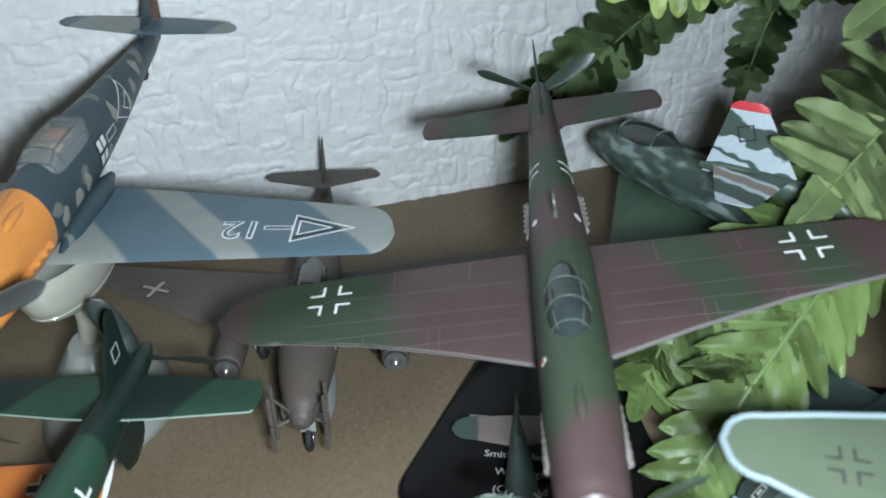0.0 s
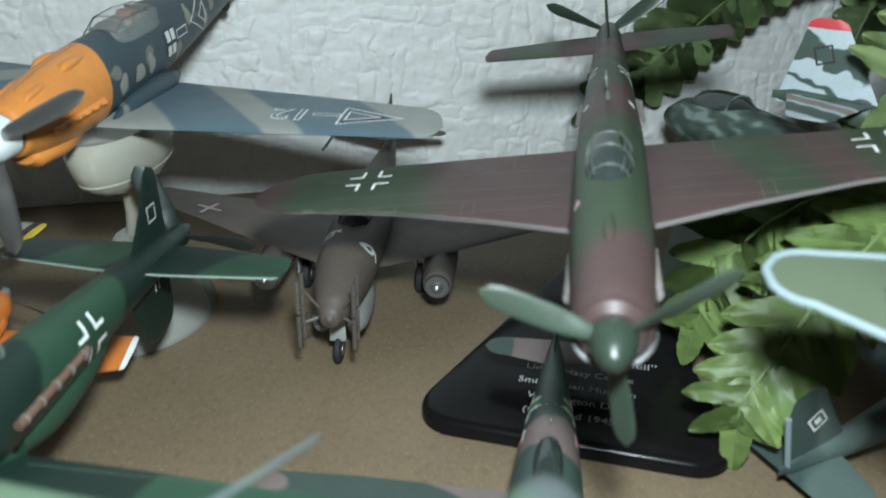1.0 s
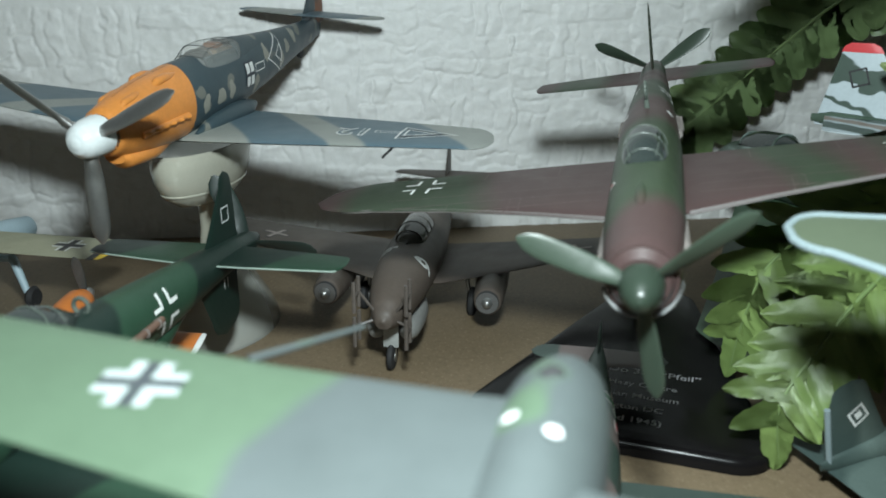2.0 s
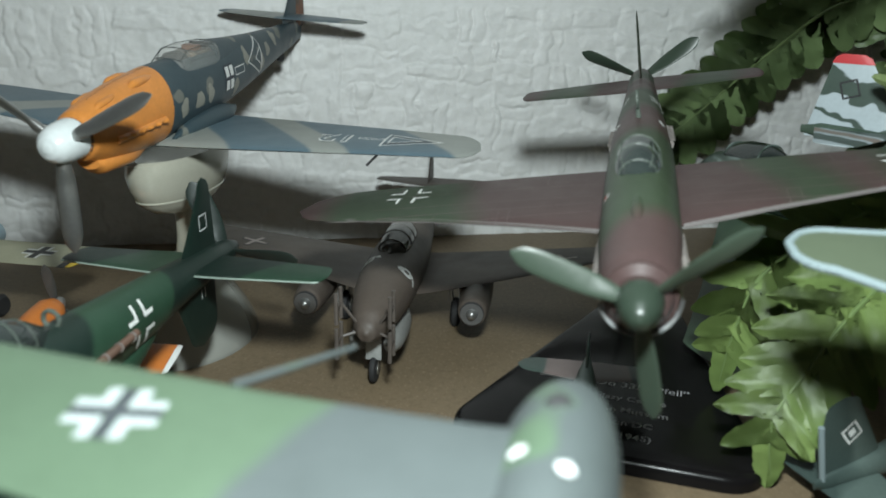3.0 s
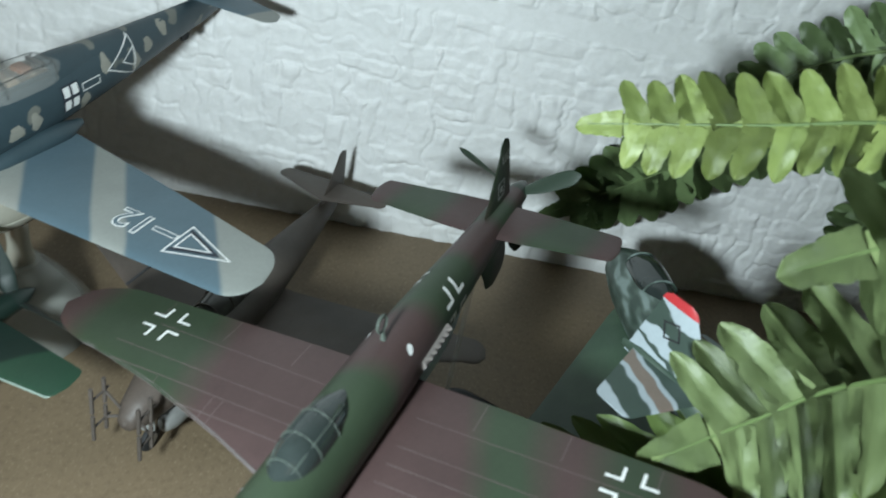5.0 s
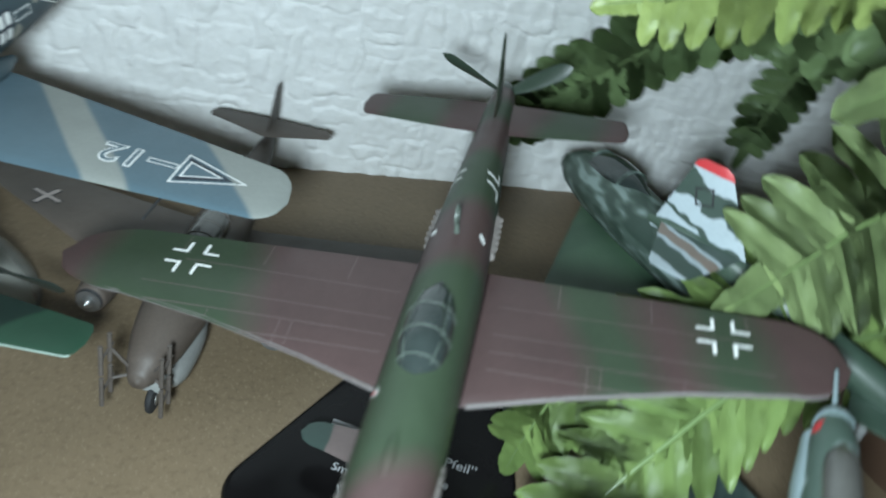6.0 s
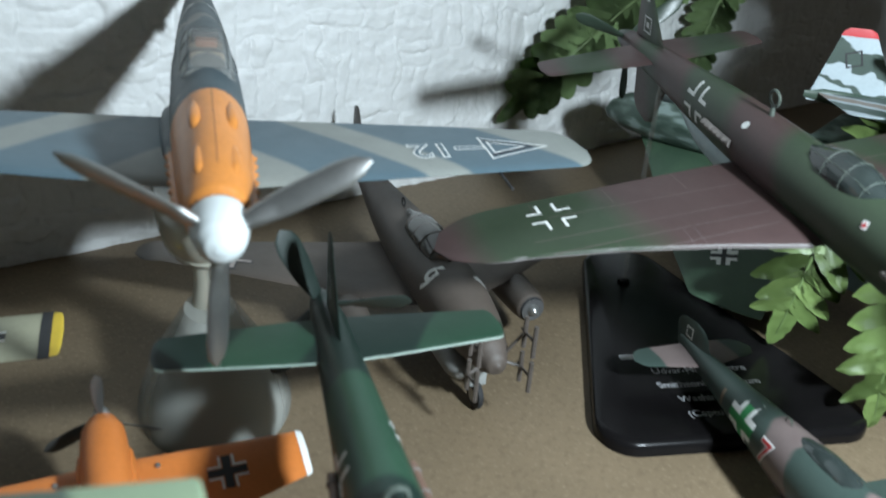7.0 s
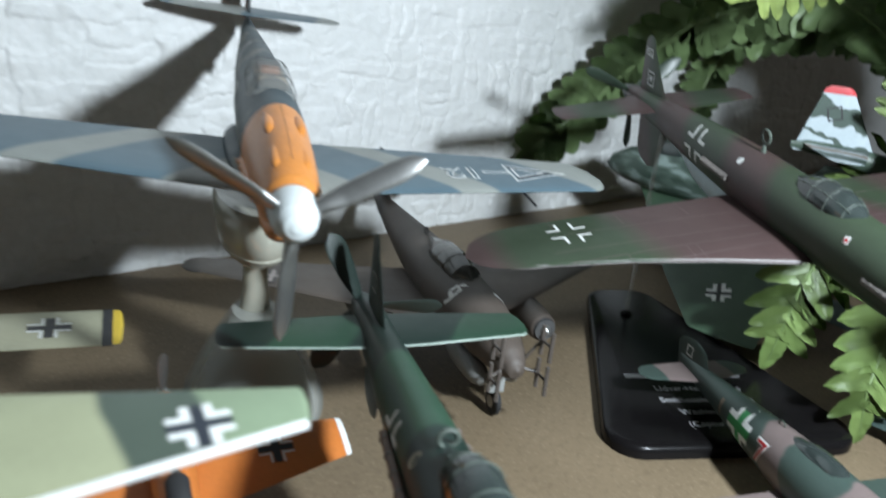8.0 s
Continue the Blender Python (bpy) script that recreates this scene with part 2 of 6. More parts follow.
def on_top(x, y, z=0.02, turn=0.0):
    """A drawing on an upper skin, whose up points ahead before it is turned to the left."""
    return Matrix.Translation((x, y, z)) @ Matrix.Rotation(radians(turn - 90), 4, "Z")


def on_side(x, z, side, turn=0.0, y=0.02):
    """A drawing on the left (1) or right (-1) flank, read level."""
    base = Matrix(((-1, 0, 0), (0, 0, 1), (0, 1, 0))).to_4x4() if side > 0 else Matrix(((1, 0, 0), (0, 0, -1), (0, 1, 0))).to_4x4()
    return Matrix.Translation((x, side * y, z)) @ base @ Matrix.Rotation(radians(turn), 4, "Z")


def blade(reach, chord, twist=(60, 22), thick=0.14, start=0.1):
    """One blade along z, its face turned towards x."""
    rings = []
    n = 8
    for k in range(13):
        u = start + (1 - start) * k / 12
        c = chord * (0.35 + 0.65 * math.sin(min(1.0, u / 0.55) * math.pi / 2)) * (1 if u < 0.75 else math.sqrt(max(0.02, 1 - ((u - 0.75) / 0.25) ** 2)) * 1.0)
        t = c * (thick if u > 0.25 else thick * 2.2)
        a = radians(twist[0] + (twist[1] - twist[0]) * u)
        ring = []
        for q in range(2 * n):
            w = 2 * math.pi * q / (2 * n)
            px, py = math.sin(w) * t / 2, math.cos(w) * c / 2
            ring.append((px * math.cos(a) - py * math.sin(a), px * math.sin(a) + py * math.cos(a), u * reach))
        rings.append(ring)
    return skin(rings)


def airscrew(parent, x, z, count, reach, chord, mat, turn=0.0, twist=(60, 22), hand=1, thick=0.14):
    out = []
    for k in range(count):
        bm = blade(reach, chord, twist=twist, thick=thick)
        bm.transform(Matrix.Translation((x, 0, z)) @ Matrix.Rotation(radians(turn + 360 * k / count), 4, "X") @ Matrix.Scale(hand, 4, (0, 1, 0)))
        out.append(part("propeller_blade", bm, mat, parent))
    return out

# ---- the large structure ----
WALL_Y = 0.157


def wallpaper():
    m = blank("white_embossed_wallpaper")
    nt = m.node_tree
    b = nt.nodes["Principled BSDF"]
    v = mapped(nt)
    tone = ramp(nt, noise_node(nt, 9, 4, 0.6, v), [(0.3, (0.70, 0.71, 0.70)), (0.7, (0.80, 0.80, 0.79))])
    dust = ramp(nt, noise_node(nt, 260, 3, 0.6, v), [(0.32, (0.93, 0.93, 0.92)), (0.6, (1, 1, 1))])
    nt.links.new(mixed(nt, 1.0, tone, dust, "MULTIPLY"), b.inputs["Base Color"])
    b.inputs["Roughness"].default_value = 0.55
    k = nt.nodes.new("ShaderNodeBump")
    k.inputs["Distance"].default_value, k.inputs["Strength"].default_value = 0.0004, 0.4
    nt.links.new(noise_node(nt, 330, 3, 0.55, v), k.inputs["Height"])
    nt.links.new(k.outputs[0], b.inputs["Normal"])
    return m


def soft_noise(X, Z, size, seed):
    """Smooth random heights, 0 to 1, with hills about as wide as the given size."""
    r = np.random.RandomState(seed)
    u, v = (X - X.min()) / size, (Z - Z.min()) / size
    grid = r.rand(int(v.max()) + 3, int(u.max()) + 3)
    i, j = u.astype(int), v.astype(int)
    fu, fv = u - i, v - j
    fu, fv = fu * fu * (3 - 2 * fu), fv * fv * (3 - 2 * fv)
    low = grid[j, i] * (1 - fu) + grid[j, i + 1] * fu
    high = grid[j + 1, i] * (1 - fu) + grid[j + 1, i + 1] * fu
    return low * (1 - fv) + high * fv


def relief(x0, x1, z0, z1, step=0.0007):
    """Heights of the embossed pattern: fields of level or upright strips of broken slabs, with ragged edges and lumps."""
    rng = np.random.RandomState(7)
    nx, nz = int((x1 - x0) / step) + 1, int((z1 - z0) / step) + 1
    h = np.zeros((nz, nx))
    xs, zs = np.linspace(x0, x1, nx), np.linspace(z0, z1, nz)
    X, Z = np.meshgrid(xs, zs)
    XW = X + (soft_noise(X, Z, 0.0075, 1) - 0.5) * 0.0046 + (soft_noise(X, Z, 0.0028, 2) - 0.5) * 0.0016
    ZW = Z + (soft_noise(X, Z, 0.0075, 3) - 0.5) * 0.0046 + (soft_noise(X, Z, 0.0028, 4) - 0.5) * 0.0016

    def fields(a, b, c, d):
        w, t = b - a, d - c
        if w > 0.060 or (w > 0.028 and w >= t and rng.rand() < 0.75):
            k = a + w * rng.uniform(0.35, 0.65)
            return fields(a, k, c, d) + fields(k, b, c, d)
        if t > 0.045 or (t > 0.024 and rng.rand() < 0.75):
            k = c + t * rng.uniform(0.35, 0.65)
            return fields(a, b, c, k) + fields(a, b, k, d)
        return [(a, b, c, d)]

    def cuts(lo, hi, least, most):
        at = [lo]
        while hi - at[-1] > most:
            at.append(at[-1] + rng.uniform(least, most))
        return list(zip(at, at[1:] + [hi]))

    slabs = []
    for a, b, c, d in fields(x0 - 0.01, x1 + 0.01, z0 - 0.01, z1 + 0.01):
        if rng.rand() < 0.52:
            slabs += [(e, f, p, q) for p, q in cuts(c, d, 0.0052, 0.0105) for e, f in cuts(a, b, 0.010, 0.034)]
        else:
            slabs += [(p, q, e, f) for p, q in cuts(a, b, 0.0050, 0.0095) for e, f in cuts(c, d, 0.010, 0.034)]
    for a, b, c, d in slabs:
        i0, i1 = max(0, int((a - 0.004 - x0) / step)), min(nx, int((b + 0.004 - x0) / step) + 2)
        j0, j1 = max(0, int((c - 0.004 - z0) / step)), min(nz, int((d + 0.004 - z0) / step) + 2)
        high, floor = rng.uniform(0.30, 1.0), rng.choice([0.0, 0.25, 0.6, 0.85])
        lean_u, lean_v = rng.uniform(-0.35, 0.35), rng.uniform(-0.15, 0.5)
        if i1 <= i0 or j1 <= j0:
            continue
        u, v = XW[j0:j1, i0:i1] - a, ZW[j0:j1, i0:i1] - c
        w, t = b - a, d - c
        edge = np.minimum(np.minimum(u, w - u), np.minimum(v, t - v))
        g = np.clip((edge - 0.0001) / 0.0010, 0, 1)
        g = floor + (1 - floor) * g * g * (3 - 2 * g)
        top = g * np.clip(high + lean_u * (u / w - 0.5) + lean_v * (v / t - 0.5), 0.15, 1.25)
        h[j0:j1, i0:i1] = np.where(edge > 0, top, h[j0:j1, i0:i1])
    lumps = np.clip(soft_noise(X, Z, 0.0046, 5) * 2.0 - 0.6, 0, 1)
    h = (h * (0.65 + 0.5 * lumps) + 0.20 * soft_noise(X, Z, 0.0036, 6) + 0.17 * soft_noise(X, Z, 0.0016, 8)) * 0.00165
    band = np.clip((0.0055 - np.abs(Z - 0.1165)) / 0.0012, 0, 1)
    h = h * (1 - band) + band * (0.0007 + 0.0002 * soft_noise(X, Z, 0.012, 9))
    h = (4 * h + np.roll(h, 1, 0) + np.roll(h, -1, 0) + np.roll(h, 1, 1) + np.roll(h, -1, 1)) / 8
    return xs, zs, h


def build_wall():
    mat = wallpaper()
    back = thing("wall_north", "white wall with embossed brick-pattern wallpaper", "wall", kind="structure")
    part("plaster", box(-1.6, 1.9, WALL_Y + 0.004, WALL_Y + 0.12, -1.1, 1.3), mat, back)
    xs, zs, h = relief(-0.36, 0.46, 0.0, 0.34)
    nx, nz = len(xs), len(zs)
    X, Z = np.meshgrid(xs, zs)
    co = np.stack([X, WALL_Y - h, Z], -1).reshape(-1, 3)
    idx = np.arange(nx * nz).reshape(nz, nx)
    faces = np.stack([idx[:-1, :-1], idx[:-1, 1:], idx[1:, 1:], idx[1:, :-1]], -1).reshape(-1, 4)
    me = bpy.data.meshes.new("wallpaper")
    me.from_pydata(co.tolist(), [], faces.tolist())
    me.polygons.foreach_set("use_smooth", [True] * len(faces))
    me.materials.append(mat)
    ob = new("wallpaper", me)
    ob.parent = back
    ob["label"] = "white embossed wallpaper with ribbed blocks and a smooth joint"


build_wall()

# Unseen surfaces, added to close the room for reflections and bounced light.
PLASTER = paint("dull_room_paint", (0.55, 0.52, 0.48), 0.8)
for nm, b in (("wall_south", (-1.6, 1.9, -2.9, -2.8, -1.1, 1.3)), ("wall_west", (-1.7, -1.6, -2.9, 0.28, -1.1, 1.3)), ("wall_east", (1.9, 2.0, -2.9, 0.28, -1.1, 1.3)),
              ("floor", (-1.7, 2.0, -2.9, 0.28, -1.2, -1.1)), ("ceiling", (-1.7, 2.0, -2.9, 0.28, 1.3, 1.4))):
    tagged(part(nm, box(*b), PLASTER), "plain dull painted room surface around the display shelf", nm.split("_")[0], kind="structure")


def fibreboard():
    m = blank("brown_fibreboard")
    nt = m.node_tree
    b = nt.nodes["Principled BSDF"]
    v = mapped(nt)
    base = ramp(nt, noise_node(nt, 16, 5, 0.6, v), [(0.3, (0.150, 0.110, 0.066)), (0.7, (0.205, 0.150, 0.092))])
    fleck = ramp(nt, noise_node(nt, 900, 2, 0.7, mapped(nt, (0, 0, 0), (1, 0.55, 1), (0, 0, 30))), [(0.56, (0, 0, 0)), (0.70, (1, 1, 1))])
    c = mixed(nt, fleck, base, (0.235, 0.180, 0.115))
    spot = ramp(nt, noise_node(nt, 420, 2, 0.7, v), [(0.33, (0.84, 0.83, 0.82)), (0.5, (1, 1, 1))])
    nt.links.new(mixed(nt, 1.0, c, spot, "MULTIPLY"), b.inputs["Base Color"])
    b.inputs["Roughness"].default_value = 0.62
    k = nt.nodes.new("ShaderNodeBump")
    k.inputs["Distance"].default_value, k.inputs["Strength"].default_value = 0.00013, 0.5
    nt.links.new(noise_node(nt, 800, 3, 0.6, v), k.inputs["Height"])
    nt.links.new(k.outputs[0], b.inputs["Normal"])
    return m


shelf = part("display_shelf", box(-0.62, 0.72, -0.36, WALL_Y + 0.002, -0.022, 0.0, 0.0015), fibreboard())
tagged(shelf, "brown fibreboard shelf against the white wall", "shelf", kind="structure")

# ---- twin-engined fighter with an airscrew at each end, 1:72 ----
DO_BROWN, DO_GREEN = (0.066, 0.040, 0.038), (0.034, 0.051, 0.029)


def push_pull_fighter(name, label, m, upper, wing_mat, tail_mat, screw, spinner, crosses, wing_ahead=0.0):
    p = thing(name, label, "model aircraft", m, group="model aircraft on the shelf")
    hull = part("fuselage", body([
        (-0.006, 0.0, 0.0070, 0.0073), (-0.009, 0.0, 0.0077, 0.0080), (-0.016, 0.0, 0.0081, 0.0086), (-0.030, 0.0, 0.0087, 0.0098), (-0.045, 0.0, 0.0087, 0.0100),
        (-0.062, 0.0, 0.0087, 0.0101), (-0.085, 0.0, 0.0084, 0.0101), (-0.108, 0.0, 0.0074, 0.0095), (-0.130, 0.0, 0.0062, 0.0080), (-0.152, 0.0003, 0.0052, 0.0060),
        (-0.170, 0.0003, 0.0046, 0.0047), (-0.178, 0.0002, 0.0036, 0.0036)], 4, 32), upper, p)
    part("engine_front", body([(-0.0042, 0, 0.0053, 0.0054), (-0.0062, 0, 0.0067, 0.0070)], 2, 32), upper if crosses else DARK, p, "annular radiator opening")
    # pale lip of the lower cowl
    rim = [(0.0077 * math.cos(a), 0.0080 * math.sin(a)) for a in np.linspace(math.pi * 1.06, math.pi * 1.94, 22)]
    lip = bmesh.new()
    prev = None
    for y, z in rim:
        q = [lip.verts.new((x, y * k, z * k)) for x, k in ((-0.0052, 0.985), (-0.0056, 1.02), (-0.0076, 1.02), (-0.0070, 0.97))]
        if prev:
            for i in range(4):
                lip.faces.new((prev[i], prev[(i + 1) % 4], q[(i + 1) % 4], q[i]))
        prev = q
    part("cowl_lip", lip, LIP, p, "pale worn lip under the cowl")
    part("spinner", body([(0.0040, 0, 0.0004, 0.0004), (0.0034, 0, 0.0018, 0.0018), (0.0013, 0, 0.0033, 0.0033), (-0.002, 0, 0.0043, 0.0043), (-0.0062, 0, 0.0047, 0.0047)], 3, 24), spinner, p)
    part("rear_spinner", body([(-0.1775, 0, 0.0036, 0.0036), (-0.1815, 0, 0.0032, 0.0032), (-0.186, 0, 0.0016, 0.0016), (-0.188, 0, 0.0003, 0.0003)], 3, 20), spinner, p)
    airscrew(p, -0.0035, 0.0, 3, 0.0252, 0.0047, screw, 62, twist=(42, 14) if crosses else (60, 22))
    airscrew(p, -0.1805, 0.0, 3, 0.0240, 0.0054 if crosses else 0.0072, screw, 60 if crosses else 26, hand=-1 if crosses else 1)
    wing_rows = [(0.0, -0.0520, -0.0980, -0.0058, 0.0058), (0.0095, -0.0535, -0.0975, -0.0056, 0.0056), (0.030, -0.0600, -0.0967, -0.0052, 0.0046), (0.055, -0.0665, -0.0955, -0.0048, 0.0036),
                 (0.078, -0.0705, -0.0945, -0.0045, 0.0028)]
    wing_rows = [(y, a + wing_ahead, b + wing_ahead, z - 0.0012, t) for y, a, b, z, t in wing_rows]
    wings = []
    for side in ("left", "right"):
        s = 1 if side == "left" else -1
        span = 1.0 if s > 0 or not crosses else 1.022
        full = wing_rows + tip_rows(wing_rows[-1], 0.0140 if s > 0 and crosses else 0.0195, 7)
        w = part("wing", foil([(y * span, a, b, z, t) for y, a, b, z, t in full], side, 10), wing_mat, p)
        wings.append(w)
        t = surface(w)
        # raised panel seams and hinge blocks along the wing, highlights put into their paler colour
        seams = drawing([rect(0.012, x, y1, x + 0.00022) for x, y1 in ((-0.0640, 0.05), (-0.0695, 0.072), (-0.0752, 0.075), (-0.0850, 0.068))]
                        + [rect(y, -0.0965, y + 0.0002, -0.087) for y in (0.026, 0.048, 0.07)] + [rect(y, -0.0690, y + 0.00016, -0.0600 - 0.1 * (y - 0.03)) for y in (0.034, 0.037, 0.055, 0.066)])
        for v in seams.verts:
            v.co = (v.co.y, s * v.co.x, 0.01)
        part("panel_seam", lay(seams, Matrix.Identity(4), t, 0.00009), SEAM_HIGHLIGHT if crosses else SEAM_GREEN, w)
        # pale strip whose colour stands in for the highlight on the leading edge
        edge = [(y, a, b, z, tt) for y, a, b, z, tt in full[1:9]]
        strip = skin([[(a + 0.0002, s * y, z - 0.0002), (a - 0.0003, s * y, z + 0.0004 * tt / 0.004), (a - 0.0004, s * y, z - 0.0007), (a + 0.0002, s * y, z - 0.0005)] for y, a, b, z, tt in edge])
        part("leading_edge", strip, EDGE_HIGHLIGHT, w, "pale worn leading edge")
        if crosses:
            part("cross_marking", lay(drawing(chevrons(0.0062, 0.00085, 0.0019)), on_top(-0.0855, s * (0.0645 if s > 0 else 0.0665)), t), WHITE_PAINT, w, "white angled cross outline")
    stab = [(0.0, -0.1505, -0.1695, 0.0022, 0.0022), (0.012, -0.1512, -0.1692, 0.0022, 0.0021), (0.039, -0.1540, -0.1672, 0.0022, 0.0016)]
    stab += tip_rows(stab[-1], 0.0026, 4)
    for side in ("left", "right"):
        short = 0.965 if crosses and side == "left" else 1.0
        part("tailplane", foil([(y * short, a, b, z, t) for y, a, b, z, t in stab], side, 7), tail_mat, p)
        if not crosses:
            s = 1 if side == "left" else -1
            part("leading_edge", merge(*[rod((a, s * y, z), (a2, s * y2, z2), 0.00027, n=6) for (y, a, b, z, t), (y2, a2, b2, z2, t2) in zip(stab[:4], stab[1:5])]), PALE_GREEN_EDGE, p, "pale tailplane edge")
    fin = [(0.002, -0.1500, -0.1735, 0.0, 0.0024), (0.010, -0.1560, -0.1730, 0.0, 0.0020), (0.022, -0.1645, -0.1722, 0.0, 0.0014)]
    fin_top = part("fin", foil(fin + tip_rows(fin[-1], 0.0045, 4), "fin", 7), upper, p)
    low = foil([(0.002, -0.1460, -0.1710, 0.0, 0.0024), (0.018, -0.1535, -0.1712, 0.0, 0.0018)] + tip_rows((0.018, -0.1535, -0.1712, 0.0, 0.0018), 0.0065, 4), "fin", 7)
    low.transform(Matrix.Scale(-1, 4, (0, 0, 1)))
    ventral = part("ventral_fin", low, upper, p)
    # canopy: a humped glazing with frame bars
    cab = body([(-0.0430, 0.0074, 0.0005, 0.0016), (-0.0480, 0.0076, 0.0040, 0.0037), (-0.0540, 0.0078, 0.0053, 0.0060), (-0.0610, 0.0078, 0.0053, 0.0060), (-0.0690, 0.0076, 0.0040, 0.0042), (-0.0750, 0.0074, 0.0012, 0.0022)], 4, 24)
    canopy = part("canopy", cab, CANOPY_DO, p, "dark framed cockpit glazing")
    bars = []
    for x, w, h in ((-0.0492, 0.0044, 0.0043), (-0.0555, 0.0054, 0.0061), (-0.0625, 0.0053, 0.0060)):
        pts = [(x, w * math.cos(a), 0.0078 + h * math.sin(a)) for a in np.linspace(0.0, math.pi, 13)]
        bars += [rod(a, b, 0.00012, n=6) for a, b in zip(pts, pts[1:])]
    for a in (0.80, 2.34):
        line = [(x, w * math.cos(a), 0.0078 + h * math.sin(a)) for x, w, h in ((-0.0480, 0.0041, 0.0038), (-0.0515, 0.0050, 0.0053), (-0.0560, 0.0054, 0.0061), (-0.0620, 0.0053, 0.0060), (-0.0690, 0.0041, 0.0043))]
        bars += [rod(q, r, 0.00012, n=6) for q, r in zip(line, line[1:])]
    part("canopy_frame", merge(*bars), FRAME_DO, canopy)
    # exhaust stubs, belly intake, dorsal ring
    for s in (1, -1):
        for row, x0 in (("front", -0.0185), ("rear", -0.098)):
            if row == "rear" and not crosses:
                continue
            near, far = (0.0080, 0.0076) if row == "front" else (0.0076, 0.0072)
            hot = EXHAUST_PALE if crosses else EXHAUST_BROWN
            rail = part("exhaust_rail", rod((x0 + 0.0015, s * near, -0.0002), (x0 - 0.0142, s * far, -0.0004), 0.0014, n=10), hot, p)
            out = 0.0009 if row == "front" else 0.0014
            for k in range(6):
                y = near - (near - far) * k / 6
                part("exhaust_stub", rod((x0 - 0.0024 * k, s * y, 0.0002), (x0 - 0.0024 * k - 0.0017, s * (y + out), 0.0002), 0.0010, 0.0006, 6), hot, rail)
    part("belly_scoop", body([(-0.094, -0.0100, 0.0048, 0.0040), (-0.105, -0.0105, 0.0056, 0.0055), (-0.122, -0.0090, 0.0048, 0.0048), (-0.140, -0.0062, 0.0016, 0.0016)], 3, 18), UNDERSIDE if crosses else upper, p, "pale blue belly radiator" if crosses else "")
    if crosses:
        post = Vector((-0.0915, 0, 0.0128))
        hoop = [post + Vector((0.0022 * math.cos(a), 0, 0.0022 + 0.0022 * math.sin(a))) for a in np.linspace(0, 2 * math.pi, 17)]
        part("aerial_ring", merge(rod(post + Vector((0, 0, -0.0034)), post + Vector((0, 0, 0.0002)), 0.0008, 0.0005, 8), *[rod(a, b, 0.00042, n=6) for a, b in zip(hoop, hoop[1:])]), FRAME_DO, p)
    else:
        # long exhaust pipes with pale collars, a raised rear cockpit and a ring behind it
        for s in (1, -1):
            pipe = part("exhaust_pipe", rod((-0.088, s * 0.0094, 0.0002), (-0.1165, s * 0.0078, 0.0004), 0.0011, 0.0010, 14), EXHAUST_BROWN, p, "burnt brown exhaust pipe")
            for k in range(5):
                x = -0.0900 - 0.0060 * k
                at = Vector((x, s * (0.0095 - 0.0016 * (-0.088 - x) / 0.0285), 0.0003))
                part("pipe_collar", rod(at, at + Vector((-0.0004, 0, 0)), 0.00125, 0.00125, 12), EXHAUST_PALE, pipe, "bright pipe collar")
        rear = part("rear_canopy", body([(-0.0690, 0.0100, 0.0040, 0.0040), (-0.0740, 0.0110, 0.0056, 0.0062), (-0.0810, 0.0112, 0.0056, 0.0066), (-0.0880, 0.0100, 0.0044, 0.0050), (-0.0960, 0.0086, 0.0010, 0.0016)], 4, 22), CANOPY_DO, p, "dark domed rear cockpit glazing")
        hoops = []
        for x, w, h, z in ((-0.0740, 0.0057, 0.0063, 0.0110), (-0.0810, 0.0057, 0.0067, 0.0112), (-0.0865, 0.0048, 0.0055, 0.0103)):
            arc = [(x, w * math.cos(a), z + h * math.sin(a)) for a in np.linspace(0.0, math.pi, 13)]
            hoops += [rod(a, b, 0.00018, n=6) for a, b in zip(arc, arc[1:])]
        part("canopy_frame", merge(*hoops), FRAME_DO, rear)
        part("aerial_ring", merge(*[rod((-0.0975, 0.0020 * math.cos(a), 0.0112 + 0.0020 * math.sin(a)), (-0.0975, 0.0020 * math.cos(a + 0.4), 0.0112 + 0.0020 * math.sin(a + 0.4)), 0.00055, n=6) for a in np.arange(0, 6.28, 0.4)]), FRAME_DO, p)
        part("port_cover", lay(drawing([[(0.0013 * math.cos(a), 0.0017 * math.sin(a)) for a in np.linspace(0, 5.9, 14)]]), on_side(-0.0985, 0.0062, -1), surface(hull)), JET_BEIGE, hull, "small cream port cover")
    part("nose_scoop", body([(-0.022, 0.0084, 0.0010, 0.0010), (-0.026, 0.0090, 0.0014, 0.0014), (-0.036, 0.0092, 0.0006, 0.0006)], 3, 12), upper, p)
    th = surface(hull)
    for s in (1, -1):
        part("cross_marking", lay(drawing(chevrons(0.0058, 0.0011, 0.0015)), on_side(-0.120 if crosses else -0.121 if s > 0 else -0.114, 0.0020 if crosses else 0.0004, s), th), WHITE_PAINT, hull, "white angled cross outline")
    return p, hull, wings, fin_top, ventral


JET_BEIGE = paint("cream_cover", (0.48, 0.45, 0.34), 0.5)
UNDERSIDE = paint("pale_blue_underside", (0.36, 0.44, 0.46), 0.45, 0.15)
SEAM_HIGHLIGHT = paint("seam_highlight", (0.130, 0.100, 0.095), 0.45)
SEAM_GREEN = paint("green_seam_highlight", (0.075, 0.12, 0.09), 0.5)
PALE_GREEN_EDGE = paint("pale_green_edge", (0.30, 0.38, 0.33), 0.45)
LIP = paint("pale_cowl_lip", (0.40, 0.41, 0.41), 0.4)
EDGE_HIGHLIGHT = paint("edge_highlight", (0.140, 0.125, 0.121), 0.42)
